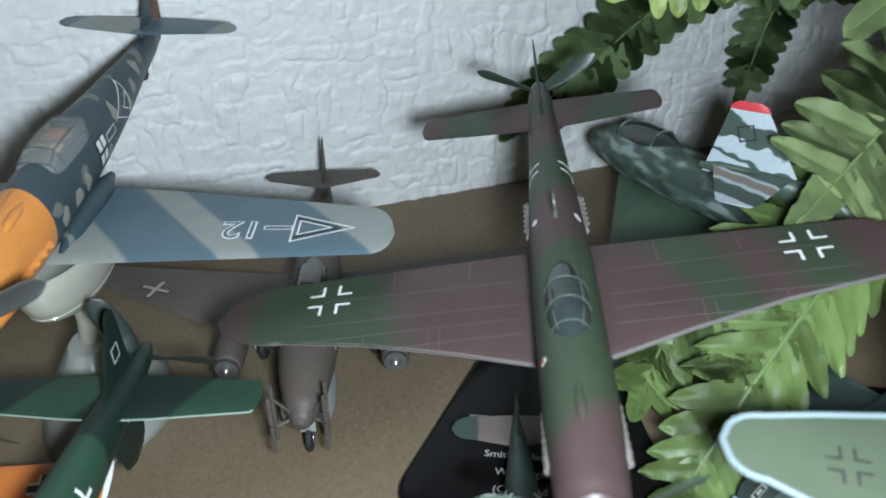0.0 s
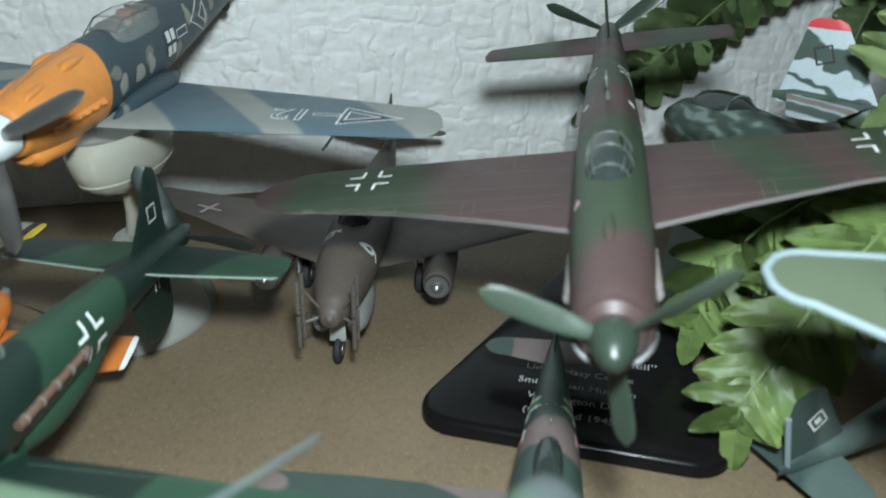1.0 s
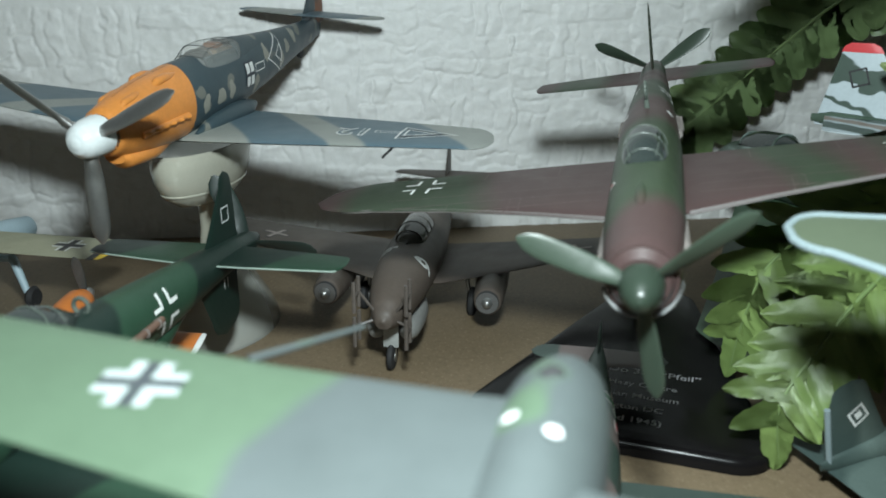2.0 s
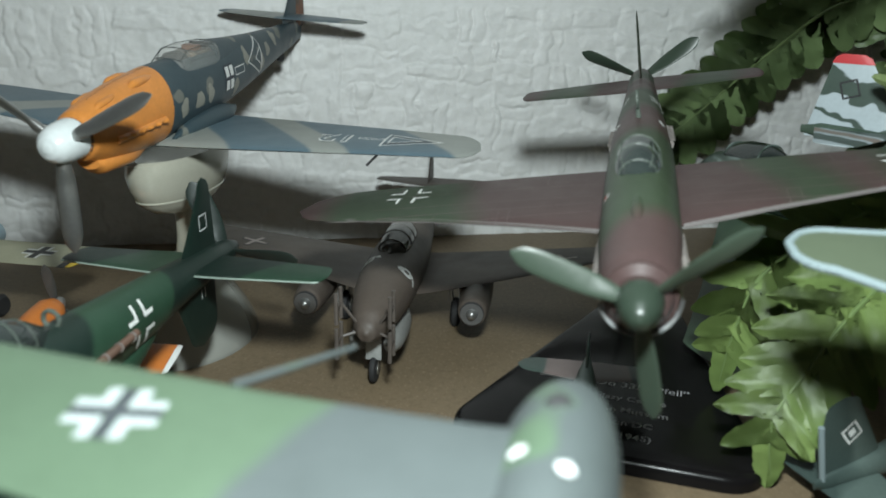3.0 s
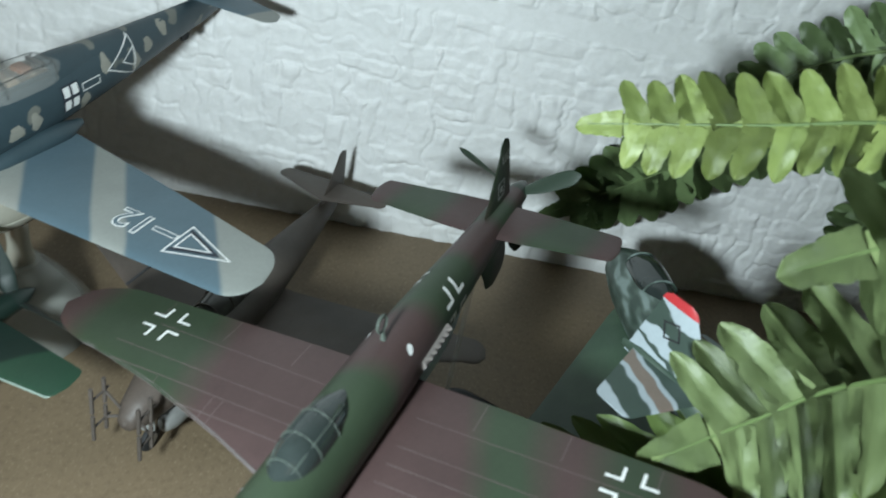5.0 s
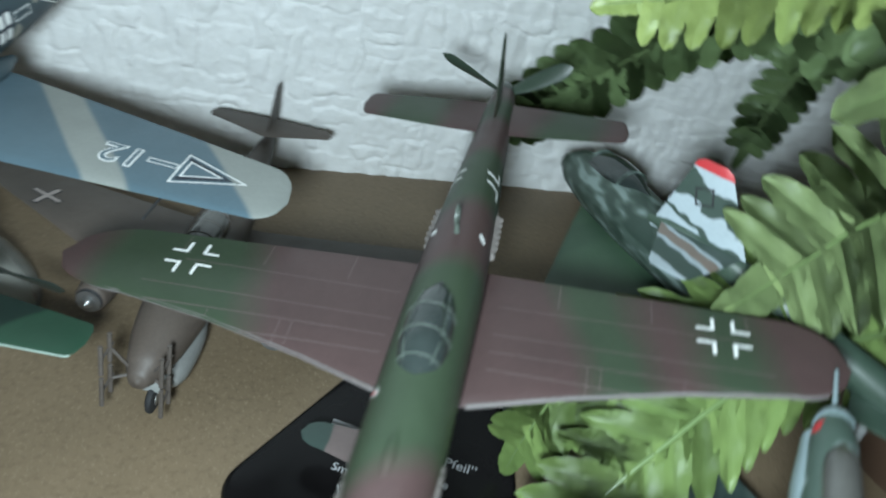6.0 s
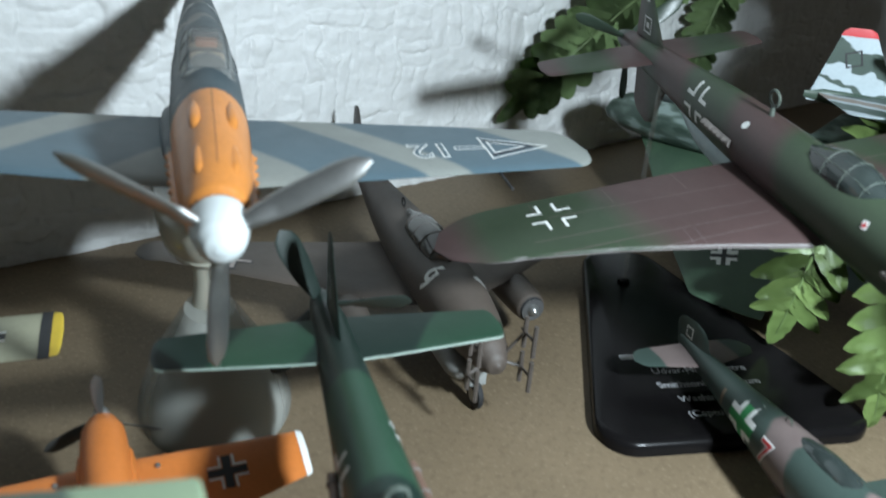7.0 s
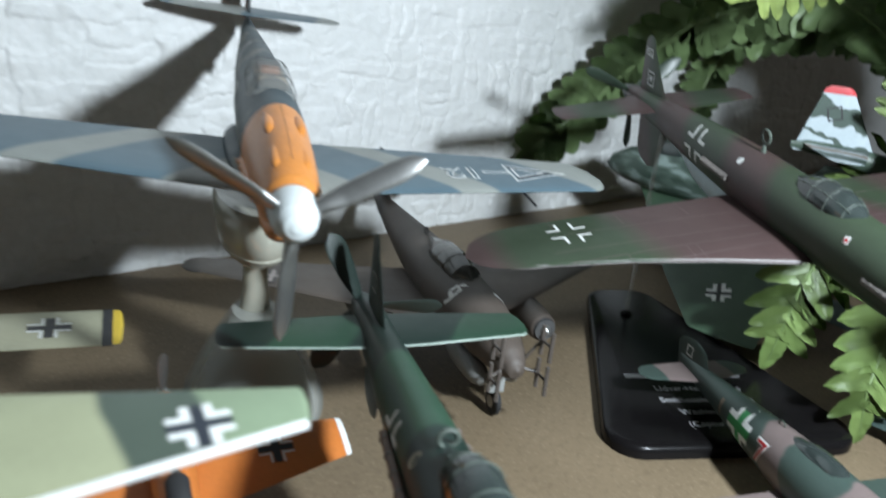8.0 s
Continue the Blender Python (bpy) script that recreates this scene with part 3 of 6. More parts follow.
EXHAUST_PALE = paint("pale_exhaust", (0.22, 0.195, 0.18), 0.55, 0.4)
EXHAUST_BROWN = paint("burnt_brown_metal", (0.145, 0.085, 0.062), 0.45, 0.3)
FRAME_DO = paint("grey_green_canopy_frame", (0.095, 0.115, 0.097), 0.4)
CANOPY_DO = paint("dark_glazing", (0.028, 0.036, 0.034), 0.07, 0.2, bump=0, spec=0.8)
UPPER_A = ribbon("brown_green_fuselage", (1, 0.5, 0.3), -0.20, 0.01, [(-0.2, DO_BROWN), (-0.166, DO_GREEN), (-0.152, DO_BROWN), (-0.132, DO_GREEN), (-0.104, DO_BROWN), (-0.079, DO_GREEN), (-0.0235, DO_BROWN)], 0.0035, 0.006, 40, rough=0.45, wear=0.15)
WING_A = ribbon("brown_green_wing", (-0.25, 1, 0), -0.13, 0.13, [(-0.13, DO_BROWN), (-0.068, DO_GREEN), (-0.028, DO_BROWN), (0.050, DO_GREEN), (0.068, DO_BROWN), (0.079, DO_GREEN), (0.094, DO_BROWN)], 0.0045, 0.007, 35, rough=0.45, wear=0.15)
TAIL_A = ribbon("brown_green_tailplane", (0.2, 1, 0), -0.09, 0.09, [(-0.09, DO_BROWN), (-0.066, DO_GREEN), (-0.048, DO_BROWN), (-0.017, DO_GREEN), (0.0, DO_BROWN)], 0.0035, 0.004, 40, rough=0.45, wear=0.15)
SPINNER_GREEN = paint("deep_green_spinner_paint", (0.024, 0.037, 0.026), 0.36)
SCREW_GREEN = paint("grey_green_paint", (0.036, 0.053, 0.038), 0.36)

doA, doA_hull, doA_wings, doA_fin, doA_low = push_pull_fighter(
    "twin_engine_fighter_model", "brown and dark green camouflaged model aircraft on a black stand",
    craft_pose((0.0425, -0.113, 0.071), (-0.3372, -0.9346, -0.1131), (0.9222, -0.3521, 0.150)), UPPER_A, WING_A, TAIL_A, SCREW_GREEN, SPINNER_GREEN, True)
tf = surface(doA_fin)
for s in (1, -1):
    part("number_marking", lay(written("102", 0.0045, 0.00006), on_side(-0.1683, 0.0185, s, 0), tf), WHITE_PAINT, doA_fin)
for s in (1, -1):
    part("fin_emblem", lay(drawing(outline([(-0.0024, -0.0026), (0.0024, -0.0026), (0.0024, 0.0026), (-0.0024, 0.0026)], 0.0005) + [rect(-0.0009, -0.0010, 0.0009, 0.0010)]), on_side(-0.1650, 0.0105, s, 0), tf), GREY_TEXT, doA_fin, "pale square emblem")
    part("port_cover", lay(drawing([[(0.0014 * math.cos(a), 0.0009 * math.sin(a)) for a in np.linspace(0, 5.9, 14)]]), on_side(-0.094, 0.0068, s, 25), surface(doA_hull)), WHITE_PAINT, doA_hull, "small white port cover")
part("nose_emblem", lay(drawing([rect(-0.0009, -0.0009, 0.0009, 0.0009)]), on_side(-0.0425, 0.0060, -1, 12), surface(doA_hull)), WHITE_PAINT, doA_hull, "small white square emblem")
part("nose_emblem", lay(drawing([rect(-0.0005, -0.0005, 0.0005, 0.0005)]), on_side(-0.0425, 0.0060, -1, 45), surface(doA_hull), 0.0003), RED_PAINT, doA_hull, "small red diamond")

# the second one, green
B_DARK, B_MID = (0.0085, 0.021, 0.016), (0.021, 0.056, 0.033)
GREEN_B = ribbon("two_tone_green_fuselage", (1, 0, 0.5), -0.20, 0.01, [(-0.2, B_DARK), (-0.136, B_MID), (-0.099, B_DARK), (-0.062, B_MID), (-0.03, B_DARK)], 0.0008, 0.006, 35, rough=0.42)
WING_B = ribbon("two_tone_green_wing", (0.5, 1, 0), -0.15, 0.15, [(-0.15, B_MID), (-0.11, B_DARK), (-0.07, B_MID), (-0.035, B_DARK), (0.0, B_MID), (0.035, B_DARK), (0.06, B_MID)], 0.0008, 0.006, 35, rough=0.42)
TAIL_B = ribbon("two_tone_green_tailplane", (0.55, 1, 0), -0.14, 0.02, [(-0.14, B_DARK), (-0.114, B_MID), (-0.092, B_DARK), (-0.066, B_MID)], 0.0008, 0.003, 45, rough=0.42)
SCREW_DARK = paint("black_green_paint", (0.016, 0.026, 0.022), 0.45)
doB, doB_hull, doB_wings, doB_fin, doB_low = push_pull_fighter(
    "green_twin_engine_model", "two-tone green model aircraft with white crosses on its flanks",
    craft_pose((-0.1060, -0.1577, 0.0435), (-0.335, -0.942, 0.0), (0.942, -0.335, 0.0)), GREEN_B, WING_B, TAIL_B, SCREW_DARK, SCREW_DARK, False, 0.0098)
part("number_marking", lay(written("11", 0.0045), on_side(-0.163, -0.0095, 1), surface(doB_low)), GREY_TEXT, doB_low)
for s in (1, -1):
    part("fin_emblem", lay(drawing(outline([(-0.0022, -0.0022), (0.0022, -0.0022), (0.0022, 0.0022), (-0.0022, 0.0022)], 0.0004)), on_side(-0.166, 0.0135, s), surface(doB_fin)), GREY_TEXT, doB_fin)

# black stand under the first one
def display_stand():
    st = thing("display_stand", "glossy black plastic stand with white lettering on the shelf", "display stand", Matrix.Identity(4))
    e, d = Vector((0.9023, -0.4311, 0)), Vector((-0.4311, -0.9023, 0))
    cx = 0.0755
    corners = [(0.026, cx - 0.0470), (0.026, cx + 0.0475), (-0.093, cx + 0.015), (-0.093, cx - 0.011)]
    pts = []
    rad = 0.011
    for k in range(4):
        a, b, c = (Vector(corners[(k + q) % 4]) for q in (-1, 0, 1))
        u, w = (a - b).normalized(), (c - b).normalized()
        half = math.acos(max(-1, min(1, u.dot(w)))) / 2
        cen = b + (u + w).normalized() * rad / math.sin(half)
        s0, s1 = b + u * rad / math.tan(half) - cen, b + w * rad / math.tan(half) - cen
        a0 = math.atan2(s0.y, s0.x)
        da = (math.atan2(s1.y, s1.x) - a0 + math.pi) % (2 * math.pi) - math.pi
        pts += [cen + Vector((math.cos(a0 + da * q / 8), math.sin(a0 + da * q / 8))) * rad for q in range(9)]
    mid = Vector((sum(q.x for q in pts) / len(pts), sum(q.y for q in pts) / len(pts)))
    rings = []
    for z, inset in ((0.0, 0.0), (0.0022, 0.0), (0.0034, 0.0004), (0.0042, 0.0013), (0.0046, 0.003)):
        rings.append([d * (q.x + (mid - q).normalized().x * inset) + e * (q.y + (mid - q).normalized().y * inset) + Vector((0, 0, z)) for q in pts])
    plate = part("base_plate", skin(rings), BLACK_GLOSS, st)
    tp = surface(plate)
    lines = [('     Do 335 \u201cPfeil\u201d', -0.0163, 0.0049), ("Udvar-Hazy Centre", -0.0078, 0.0041), ("Smithsonian Museum", -0.0004, 0.0041), ("Washington DC", 0.0069, 0.0041), ("(Captured 1945)", 0.0140, 0.0041)]
    rot = Matrix((e, -d, Vector((0, 0, 1)))).transposed().to_4x4()
    for text, depth, size in lines:
        at = e * (cx + (0.0085 if "Do" in text else 0)) + d * (depth + 0.0012)
        part("lettering", lay(written(text.strip(), size, 0.00003), Matrix.Translation((at.x, at.y, 0.006)) @ rot, tp, 0.0001), STAND_TEXT, st)
    at = e * (cx - 0.0165) + d * -0.0164
    part("lettering", lay(drawing([rect(-0.0075, -0.0014, 0.0075, 0.0014)]), Matrix.Translation((at.x, at.y, 0.006)) @ rot, tp, 0.0001), STAND_TEXT, st, "pale bar of lettering")
    foot, top = Vector((0.0940, 0.0290, 0.0045)), Vector((0.0940, 0.0290, 0.0830))
    part("support_rod", rod(foot, top, 0.0009, n=16), CLEAR_ROD, st, "clear acrylic support rod")
    part("rod_collar", lathe([(0.0024, 0.0), (0.0024, 0.0010), (0.0016, 0.0016)], 20, Matrix.Translation(foot)), BLACK_GLOSS, st)
    return st


BLACK_GLOSS = paint("glossy_black_plastic", (0.0075, 0.0068, 0.0070), 0.22, 0.15, bump=0.00001, grain=300, spec=0.16)
STAND_TEXT = paint("grey_stand_lettering", (0.40, 0.40, 0.41), 0.5, 0.15)
CLEAR_ROD = glass("clear_acrylic", (0.8, 0.84, 0.85), 0.05, 0.25)
display_stand()

# ---- twin-jet night fighter on its wheels, 1:72 ----
JET = camo("dull_brown_paint", [(0.100, 0.078, 0.064), (0.072, 0.060, 0.050)], 18, 0.12, (0.1, 0.4, 0), cuts=(0.5,), rough=0.55, wear=0.16)
JET_CROSS = paint("worn_grey_pink_marking", (0.36, 0.31, 0.285), 0.55, 0.2)
JET_GREY = paint("grey_underside_paint", (0.30, 0.31, 0.30), 0.5)


DULL_METAL = paint("dull_dark_metal", (0.20, 0.20, 0.20), 0.4, 0.2, metal=0.7)


def twin_jet():
    p = thing("twin_jet_model", "dull brown twin-jet model aircraft with nose aerials standing on its wheels", "model aircraft",
              craft_pose((0, 0, 0.025), (-0.2496, -0.9684, 0.012), (0.9684, -0.2496, -0.01)), group="model aircraft on the shelf")
    hull = part("fuselage", body([(0.0116, -0.0026, 0.0004, 0.0004), (0.0104, -0.0026, 0.0028, 0.0028), (0.006, -0.0018, 0.0052, 0.0055), (-0.004, -0.0006, 0.0078, 0.0078), (-0.018, 0.0004, 0.0097, 0.0094),
                                  (-0.045, 0.0008, 0.0104, 0.0101), (-0.075, 0.0016, 0.0088, 0.0090), (-0.105, 0.0034, 0.0058, 0.0064), (-0.128, 0.0052, 0.0030, 0.0042), (-0.143, 0.0064, 0.0008, 0.0018)], 4, 28, 2.2), JET, p)
    rows = [(0.0, -0.028, -0.0775, -0.0045, 0.0060), (0.012, -0.0305, -0.0770, -0.0042, 0.0056), (0.030, -0.0385, -0.0780, -0.0028, 0.0046), (0.060, -0.0545, -0.0800, -0.0004, 0.0034), (0.084, -0.0670, -0.0815, 0.0016, 0.0024)]
    rows += tip_rows(rows[-1], 0.007, 5)
    for side in ("left", "right"):
        w = part("wing", foil(rows, side, 9), JET, p)
        s = 1 if side == "left" else -1
        t = surface(w)
        part("cross_marking", lay(drawing(plus(0.0060, 0.0013)), on_top(-0.0640, s * 0.0610, turn=20 * s), t, 0.0001), BLACK_PAINT, w, "worn grey cross with a dark edge")
        part("cross_core", lay(drawing(plus(0.0055, 0.0008)), on_top(-0.0640, s * 0.0610, turn=20 * s), t, 0.00022), JET_CROSS, w)
        n = part("engine_nacelle", body([(-0.0255, 0, 0.0044, 0.0046), (-0.0262, 0, 0.0049, 0.0051), (-0.031, 0, 0.0055, 0.0057), (-0.048, 0, 0.0058, 0.0062), (-0.066, 0, 0.0050, 0.0052), (-0.0795, 0, 0.0034, 0.0034)], 4, 22), JET, p)
        n.location = (0, s * 0.0295, -0.0085)
        part("intake", body([(-0.0250, 0, 0.0040, 0.0041), (-0.0262, 0, 0.0046, 0.0048)], 2, 20), DARK, n, "dark jet intake")
        part("intake_fan", lathe([(0.0020, -0.0002), (0.0038, -0.0002), (0.0040, 0.0002), (0.0020, 0.0002)], 24, Matrix.Translation((-0.0247, 0, 0)) @ Matrix.Rotation(radians(90), 4, "Y")), DULL_METAL, n, "bright metal intake ring")
        part("intake_cone", body([(-0.0222, 0, 0.0004, 0.0004), (-0.0230, 0, 0.0014, 0.0014), (-0.0252, 0, 0.0023, 0.0023)], 3, 16), METAL, n, "bright metal intake cone")
        # main leg
        part("undercarriage_leg", rod((-0.052, s * 0.0185, -0.006), (-0.052, s * 0.0205, -0.0185), 0.0008), METAL, p)
        wl = part("wheel", lathe([(0.0010, -0.0016), (0.0042, -0.0017), (0.0056, -0.0009), (0.0058, 0.0), (0.0056, 0.0009), (0.0042, 0.0017), (0.0010, 0.0016)], 24), RUBBER, p)
        wl.matrix_local = Matrix.Translation((-0.052, s * 0.0212, -0.0192)) @ Matrix.Rotation(radians(90), 4, "X")
        part("wheel_hub", lathe([(0.0004, -0.0019), (0.0024, -0.0018), (0.0026, 0.0018), (0.0004, 0.0019)], 16), METAL, wl)
        part("gear_door", box(-0.058, -0.046, s * 0.0232 - 0.0003, s * 0.0232 + 0.0003, -0.0165, -0.0050, 0.0002), JET_GREY, p, "grey gear door")
        part("number_marking", lay(written("9", 0.0098, 0.00022), on_side(-0.0200 if s > 0 else -0.0265, 0.0022 if s > 0 else 0.0034, s, y=0.014), surface(hull), 0.00012), WHITE_PAINT, hull)
    st = [(0.0, -0.118, -0.136, 0.0130, 0.0018), (0.021, -0.1262, -0.1350, 0.0130, 0.0014)]
    st += tip_rows(st[-1], 0.0042, 4)
    for side in ("left", "right"):
        part("tailplane", foil(st, side, 7), JET, p)
    fin = [(0.004, -0.1120, -0.1420, 0.0, 0.0022), (0.016, -0.1240, -0.1420, 0.0, 0.0018), (0.026, -0.1320, -0.1405, 0.0, 0.0014)]
    part("fin", foil(fin + tip_rows(fin[-1], 0.003, 4), "fin", 7), JET, p)
    # glazed cockpit
    c = part("canopy", body([(-0.0290, 0.0090, 0.0008, 0.0020), (-0.0330, 0.0095, 0.0048, 0.0040), (-0.042, 0.0100, 0.0058, 0.0056), (-0.055, 0.0100, 0.0056, 0.0052), (-0.068, 0.0090, 0.0012, 0.0030)], 4, 20), CANOPY_GREY, p, "grey framed cockpit glazing")
    hoops = []
    for x, w, h in ((-0.0335, 0.0050, 0.0043), (-0.041, 0.0059, 0.0056), (-0.048, 0.0059, 0.0056), (-0.056, 0.0056, 0.0052)):
        pts = [(x, w * math.cos(a), 0.0098 + h * math.sin(a)) for a in np.linspace(0.1, math.pi - 0.1, 11)]
        hoops += [rod(a, b, 0.00028, n=6) for a, b in zip(pts, pts[1:])]
    part("canopy_frame", merge(*hoops), JET, c)
    part("direction_loop", merge(*[rod((-0.074 + 0.0016 * math.cos(a), 0, 0.0120 + 0.0016 * math.sin(a)), (-0.074 + 0.0016 * math.cos(a + 0.5), 0, 0.0120 + 0.0016 * math.sin(a + 0.5)), 0.0003, n=6) for a in np.arange(0, 6.2, 0.5)]), DARK, p)
    # nose aerials: four posts with cross bars
    for s in (1, -1):
        for zz in (0.0066, -0.0048):
            base = Vector((0.0075, s * 0.0034, -0.0020 + (0.0014 if zz > 0 else -0.0014)))
            root = Vector((0.0090, s * 0.0082, zz))
            post = part("aerial_post", merge(rod(base, root, 0.00050, n=6), rod(root + Vector((-0.002, 0, 0)), root + Vector((0.0062, 0, 0)), 0.00045, n=6)), AERIAL, p)
            for dx in (0.0, 0.0058):
                q = root + Vector((dx, 0, 0))
                part("aerial_bar", rod(q + Vector((0, 0, -0.0050)), q + Vector((0, 0, 0.0050)), 0.00068, n=6), AERIAL, post)
    # drop tanks under the nose
    for s in (1, -1):
        tank = part("drop_tank", body([(0.0005, 0, 0.0005, 0.0005), (-0.0008, 0, 0.0022, 0.0022), (-0.0045, 0, 0.0036, 0.0036), (-0.012, 0, 0.0040, 0.0040), (-0.022, 0, 0.0036, 0.0036), (-0.031, 0, 0.0016, 0.0016), (-0.034, 0, 0.0003, 0.0003)], 3, 18), TANK_GREY, p, "pale grey drop tank")
        tank.location = (0, s * 0.0054, -0.0114)
        part("tank_pylon", box(-0.0200, -0.0080, s * 0.0052 - 0.0006, s * 0.0052 + 0.0006, -0.0092, -0.0050, 0.0002), JET, p)
    # nose leg
    part("undercarriage_leg", rod((-0.005, 0, -0.006), (-0.002, 0.0006, -0.0190), 0.0009), METAL, p)
    part("gear_door", box(-0.0008, -0.0002, -0.0026, 0.0026, -0.0165, -0.0062, 0.0002), JET_GREY, p, "grey nose gear door")
    wl = part("nose_wheel", lathe([(0.0008, -0.0012), (0.0034, -0.0013), (0.0046, -0.0007), (0.0048, 0.0), (0.0046, 0.0007), (0.0034, 0.0013), (0.0008, 0.0012)], 24), RUBBER, p)
    wl.matrix_local = Matrix.Translation((-0.0015, 0, -0.0202)) @ Matrix.Rotation(radians(90), 4, "X")
    part("wheel_hub", lathe([(0.0004, -0.0015), (0.0019, -0.0014), (0.0021, 0.0014), (0.0004, 0.0015)], 16), METAL, wl)
    return p


CANOPY_GREY = paint("grey_glazing", (0.075, 0.073, 0.066), 0.15, 0.2, bump=0, spec=0.8)
TANK_GREY = paint("grey_tank_paint", (0.20, 0.20, 0.19), 0.45)
AERIAL = paint("worn_aerial_paint", (0.105, 0.088, 0.077), 0.45, 0.3)
twin_jet()

# ---- fighter with an orange nose on a pearl stand, 1:48 ----
BF_BLUE, BF_PALE = (0.088, 0.136, 0.164), (0.25, 0.265, 0.245)
BF_WING = ribbon("blue_grey_wing_camouflage", (-0.86, 1, 0), 0.0, 0.22, [(0.0, BF_PALE), (0.0625, BF_BLUE), (0.0895, BF_PALE), (0.1025, BF_BLUE), (0.136, BF_PALE)], 0.0008, 0.0015, 40, mirrored=True, rough=0.42, wear=0.1)
BF_BLUE_PLAIN = paint("blue_grey_paint", BF_BLUE, 0.42, 0.1)
BF_HULL = camo("mottled_dark_blue_camouflage", [(0.034, 0.057, 0.068), (0.15, 0.155, 0.135)], 120, 0.012, (0.02, 0.1, 0), cuts=(0.66,), rough=0.45)
ORANGE = paint("orange_nose_paint", (0.62, 0.232, 0.052), 0.34, 0.16)
SILVER = paint("dark_silver_paint", (0.36, 0.36, 0.35), 0.36, 0.1, metal=0.9)
SPIN = paint("white_spinner_paint", (0.62, 0.66, 0.66), 0.2, 0.06)


def orange_nose_fighter():
    p = thing("orange_nose_fighter_model", "blue-grey camouflaged model fighter with an orange nose on a pearl stand", "model aircraft",
              craft_pose((-0.082, -0.015, 0.084), (-0.3304, -0.9411, -0.0721), (0.9431, -0.3261, -0.0652)), group="model aircraft on the shelf")
    cowl = part("cowling", body([(-0.0045, 0.0, 0.0057, 0.0058), (-0.006, 0.0, 0.0065, 0.0070), (-0.013, 0.0, 0.0074, 0.0092), (-0.024, 0.0, 0.0081, 0.0111), (-0.036, 0.0002, 0.0086, 0.0119), (-0.0435, 0.0004, 0.0088, 0.0122)], 4, 30), ORANGE, p, "orange engine cowling")
    hull = part("fuselage", body([(-0.0432, 0.0004, 0.0088, 0.0122), (-0.052, 0.0006, 0.0089, 0.0121), (-0.070, 0.0010, 0.0088, 0.0119), (-0.090, 0.0016, 0.0080, 0.0110), (-0.115, 0.0030, 0.0066, 0.0092), (-0.140, 0.0044, 0.0042, 0.0070), (-0.162, 0.0056, 0.0022, 0.0054), (-0.1735, 0.006, 0.0006, 0.0035)], 4, 30), BF_HULL, p)
    part("spinner", body([(0.0068, 0, 0.0012, 0.0012), (0.0061, 0, 0.0030, 0.0030), (0.0042, 0, 0.0046, 0.0046), (0.001, 0, 0.0055, 0.0055), (-0.0040, 0, 0.0058, 0.0058)], 4, 28), SPIN, p, "glossy white spinner")
    part("spinner_gap", body([(-0.0042, 0, 0.0055, 0.0055), (-0.0050, 0, 0.0060, 0.0060)], 2, 24), DARK, p)
    airscrew(p, 0.0005, 0.0, 3, 0.0318, 0.0056, SILVER, 180, (44, 34), -1, 0.30)
    # gun bulges, panel seams and exhausts on the cowl
    for s in (1, -1):
        part("gun_bulge", body([(-0.026, 0.0092, 0.0005, 0.0005), (-0.029, 0.0100, 0.0014, 0.0014), (-0.034, 0.0104, 0.0015, 0.0014), (-0.040, 0.0104, 0.0005, 0.0006)], 3, 14), ORANGE, p).location = (0, s * 0.0038, 0)
        part("gun_trough", body([(-0.010, 0.0066, 0.0004, 0.0004), (-0.012, 0.0074, 0.0012, 0.0010), (-0.017, 0.0082, 0.0013, 0.0010), (-0.021, 0.0088, 0.0004, 0.0005)], 3, 12), ORANGE, p).location = (0, s * 0.0034, 0)
        rail = part("exhaust_rail", rod((-0.014, s * 0.0074, -0.0022), (-0.038, s * 0.0086, -0.0018), 0.0010, n=10), ORANGE, p)
        for k in range(6):
            part("exhaust_stub", rod((-0.014 - 0.0042 * k, s * (0.0074 + 0.0002 * k), -0.0020), (-0.0165 - 0.0042 * k, s * (0.0086 + 0.0002 * k), -0.0020), 0.0007, n=8), ORANGE, rail)
    part("cowl_seam", lay(drawing([rect(-0.0001, -0.015, 0.0001, 0.015)]), on_top(-0.027, 0.0, 0.03), surface(cowl), 0.00004), RUST, p)
    part("chin_radiator", body([(-0.010, -0.0085, 0.0034, 0.0020), (-0.013, -0.0094, 0.0046, 0.0034), (-0.026, -0.0104, 0.0050, 0.0034), (-0.038, -0.0100, 0.0028, 0.0018)], 3, 18), ORANGE, p)
    rows = [(0.0, -0.0400, -0.0830, -0.0115, 0.0066), (0.011, -0.0405, -0.0825, -0.0110, 0.0064), (0.040, -0.0415, -0.0780, -0.0090, 0.0052), (0.070, -0.0425, -0.0728, -0.0068, 0.0042), (0.0955, -0.0435, -0.0682, -0.0050, 0.0032)]
    rows += tip_rows(rows[-1], 0.0085, 7)
    for side in ("left", "right"):
        w = part("wing", foil(rows, side, 10), BF_WING, p)
        s = 1 if side == "left" else -1
        t = surface(w)
        part("wing_fillet", body([(-0.044, -0.0098, 0.0006, 0.0006), (-0.054, -0.0092, 0.0032, 0.0030), (-0.070, -0.0090, 0.0040, 0.0036), (-0.0800, -0.0094, 0.0036, 0.0032), (-0.0875, -0.0095, 0.0012, 0.0014)], 3, 16), BF_HULL, p).location = (0, s * 0.0074, 0)
        if s > 0:
            big, small = [(0.0918, -0.0558), (0.0735, -0.0488), (0.0735, -0.0630)], [(0.0850, -0.0560), (0.0752, -0.0523), (0.0752, -0.0598)]
            for tri_pts in (big, small):
                bm = drawing(outline(tri_pts, 0.00055))
                for v in bm.verts:
                    v.co = (v.co.y, v.co.x, 0.01)
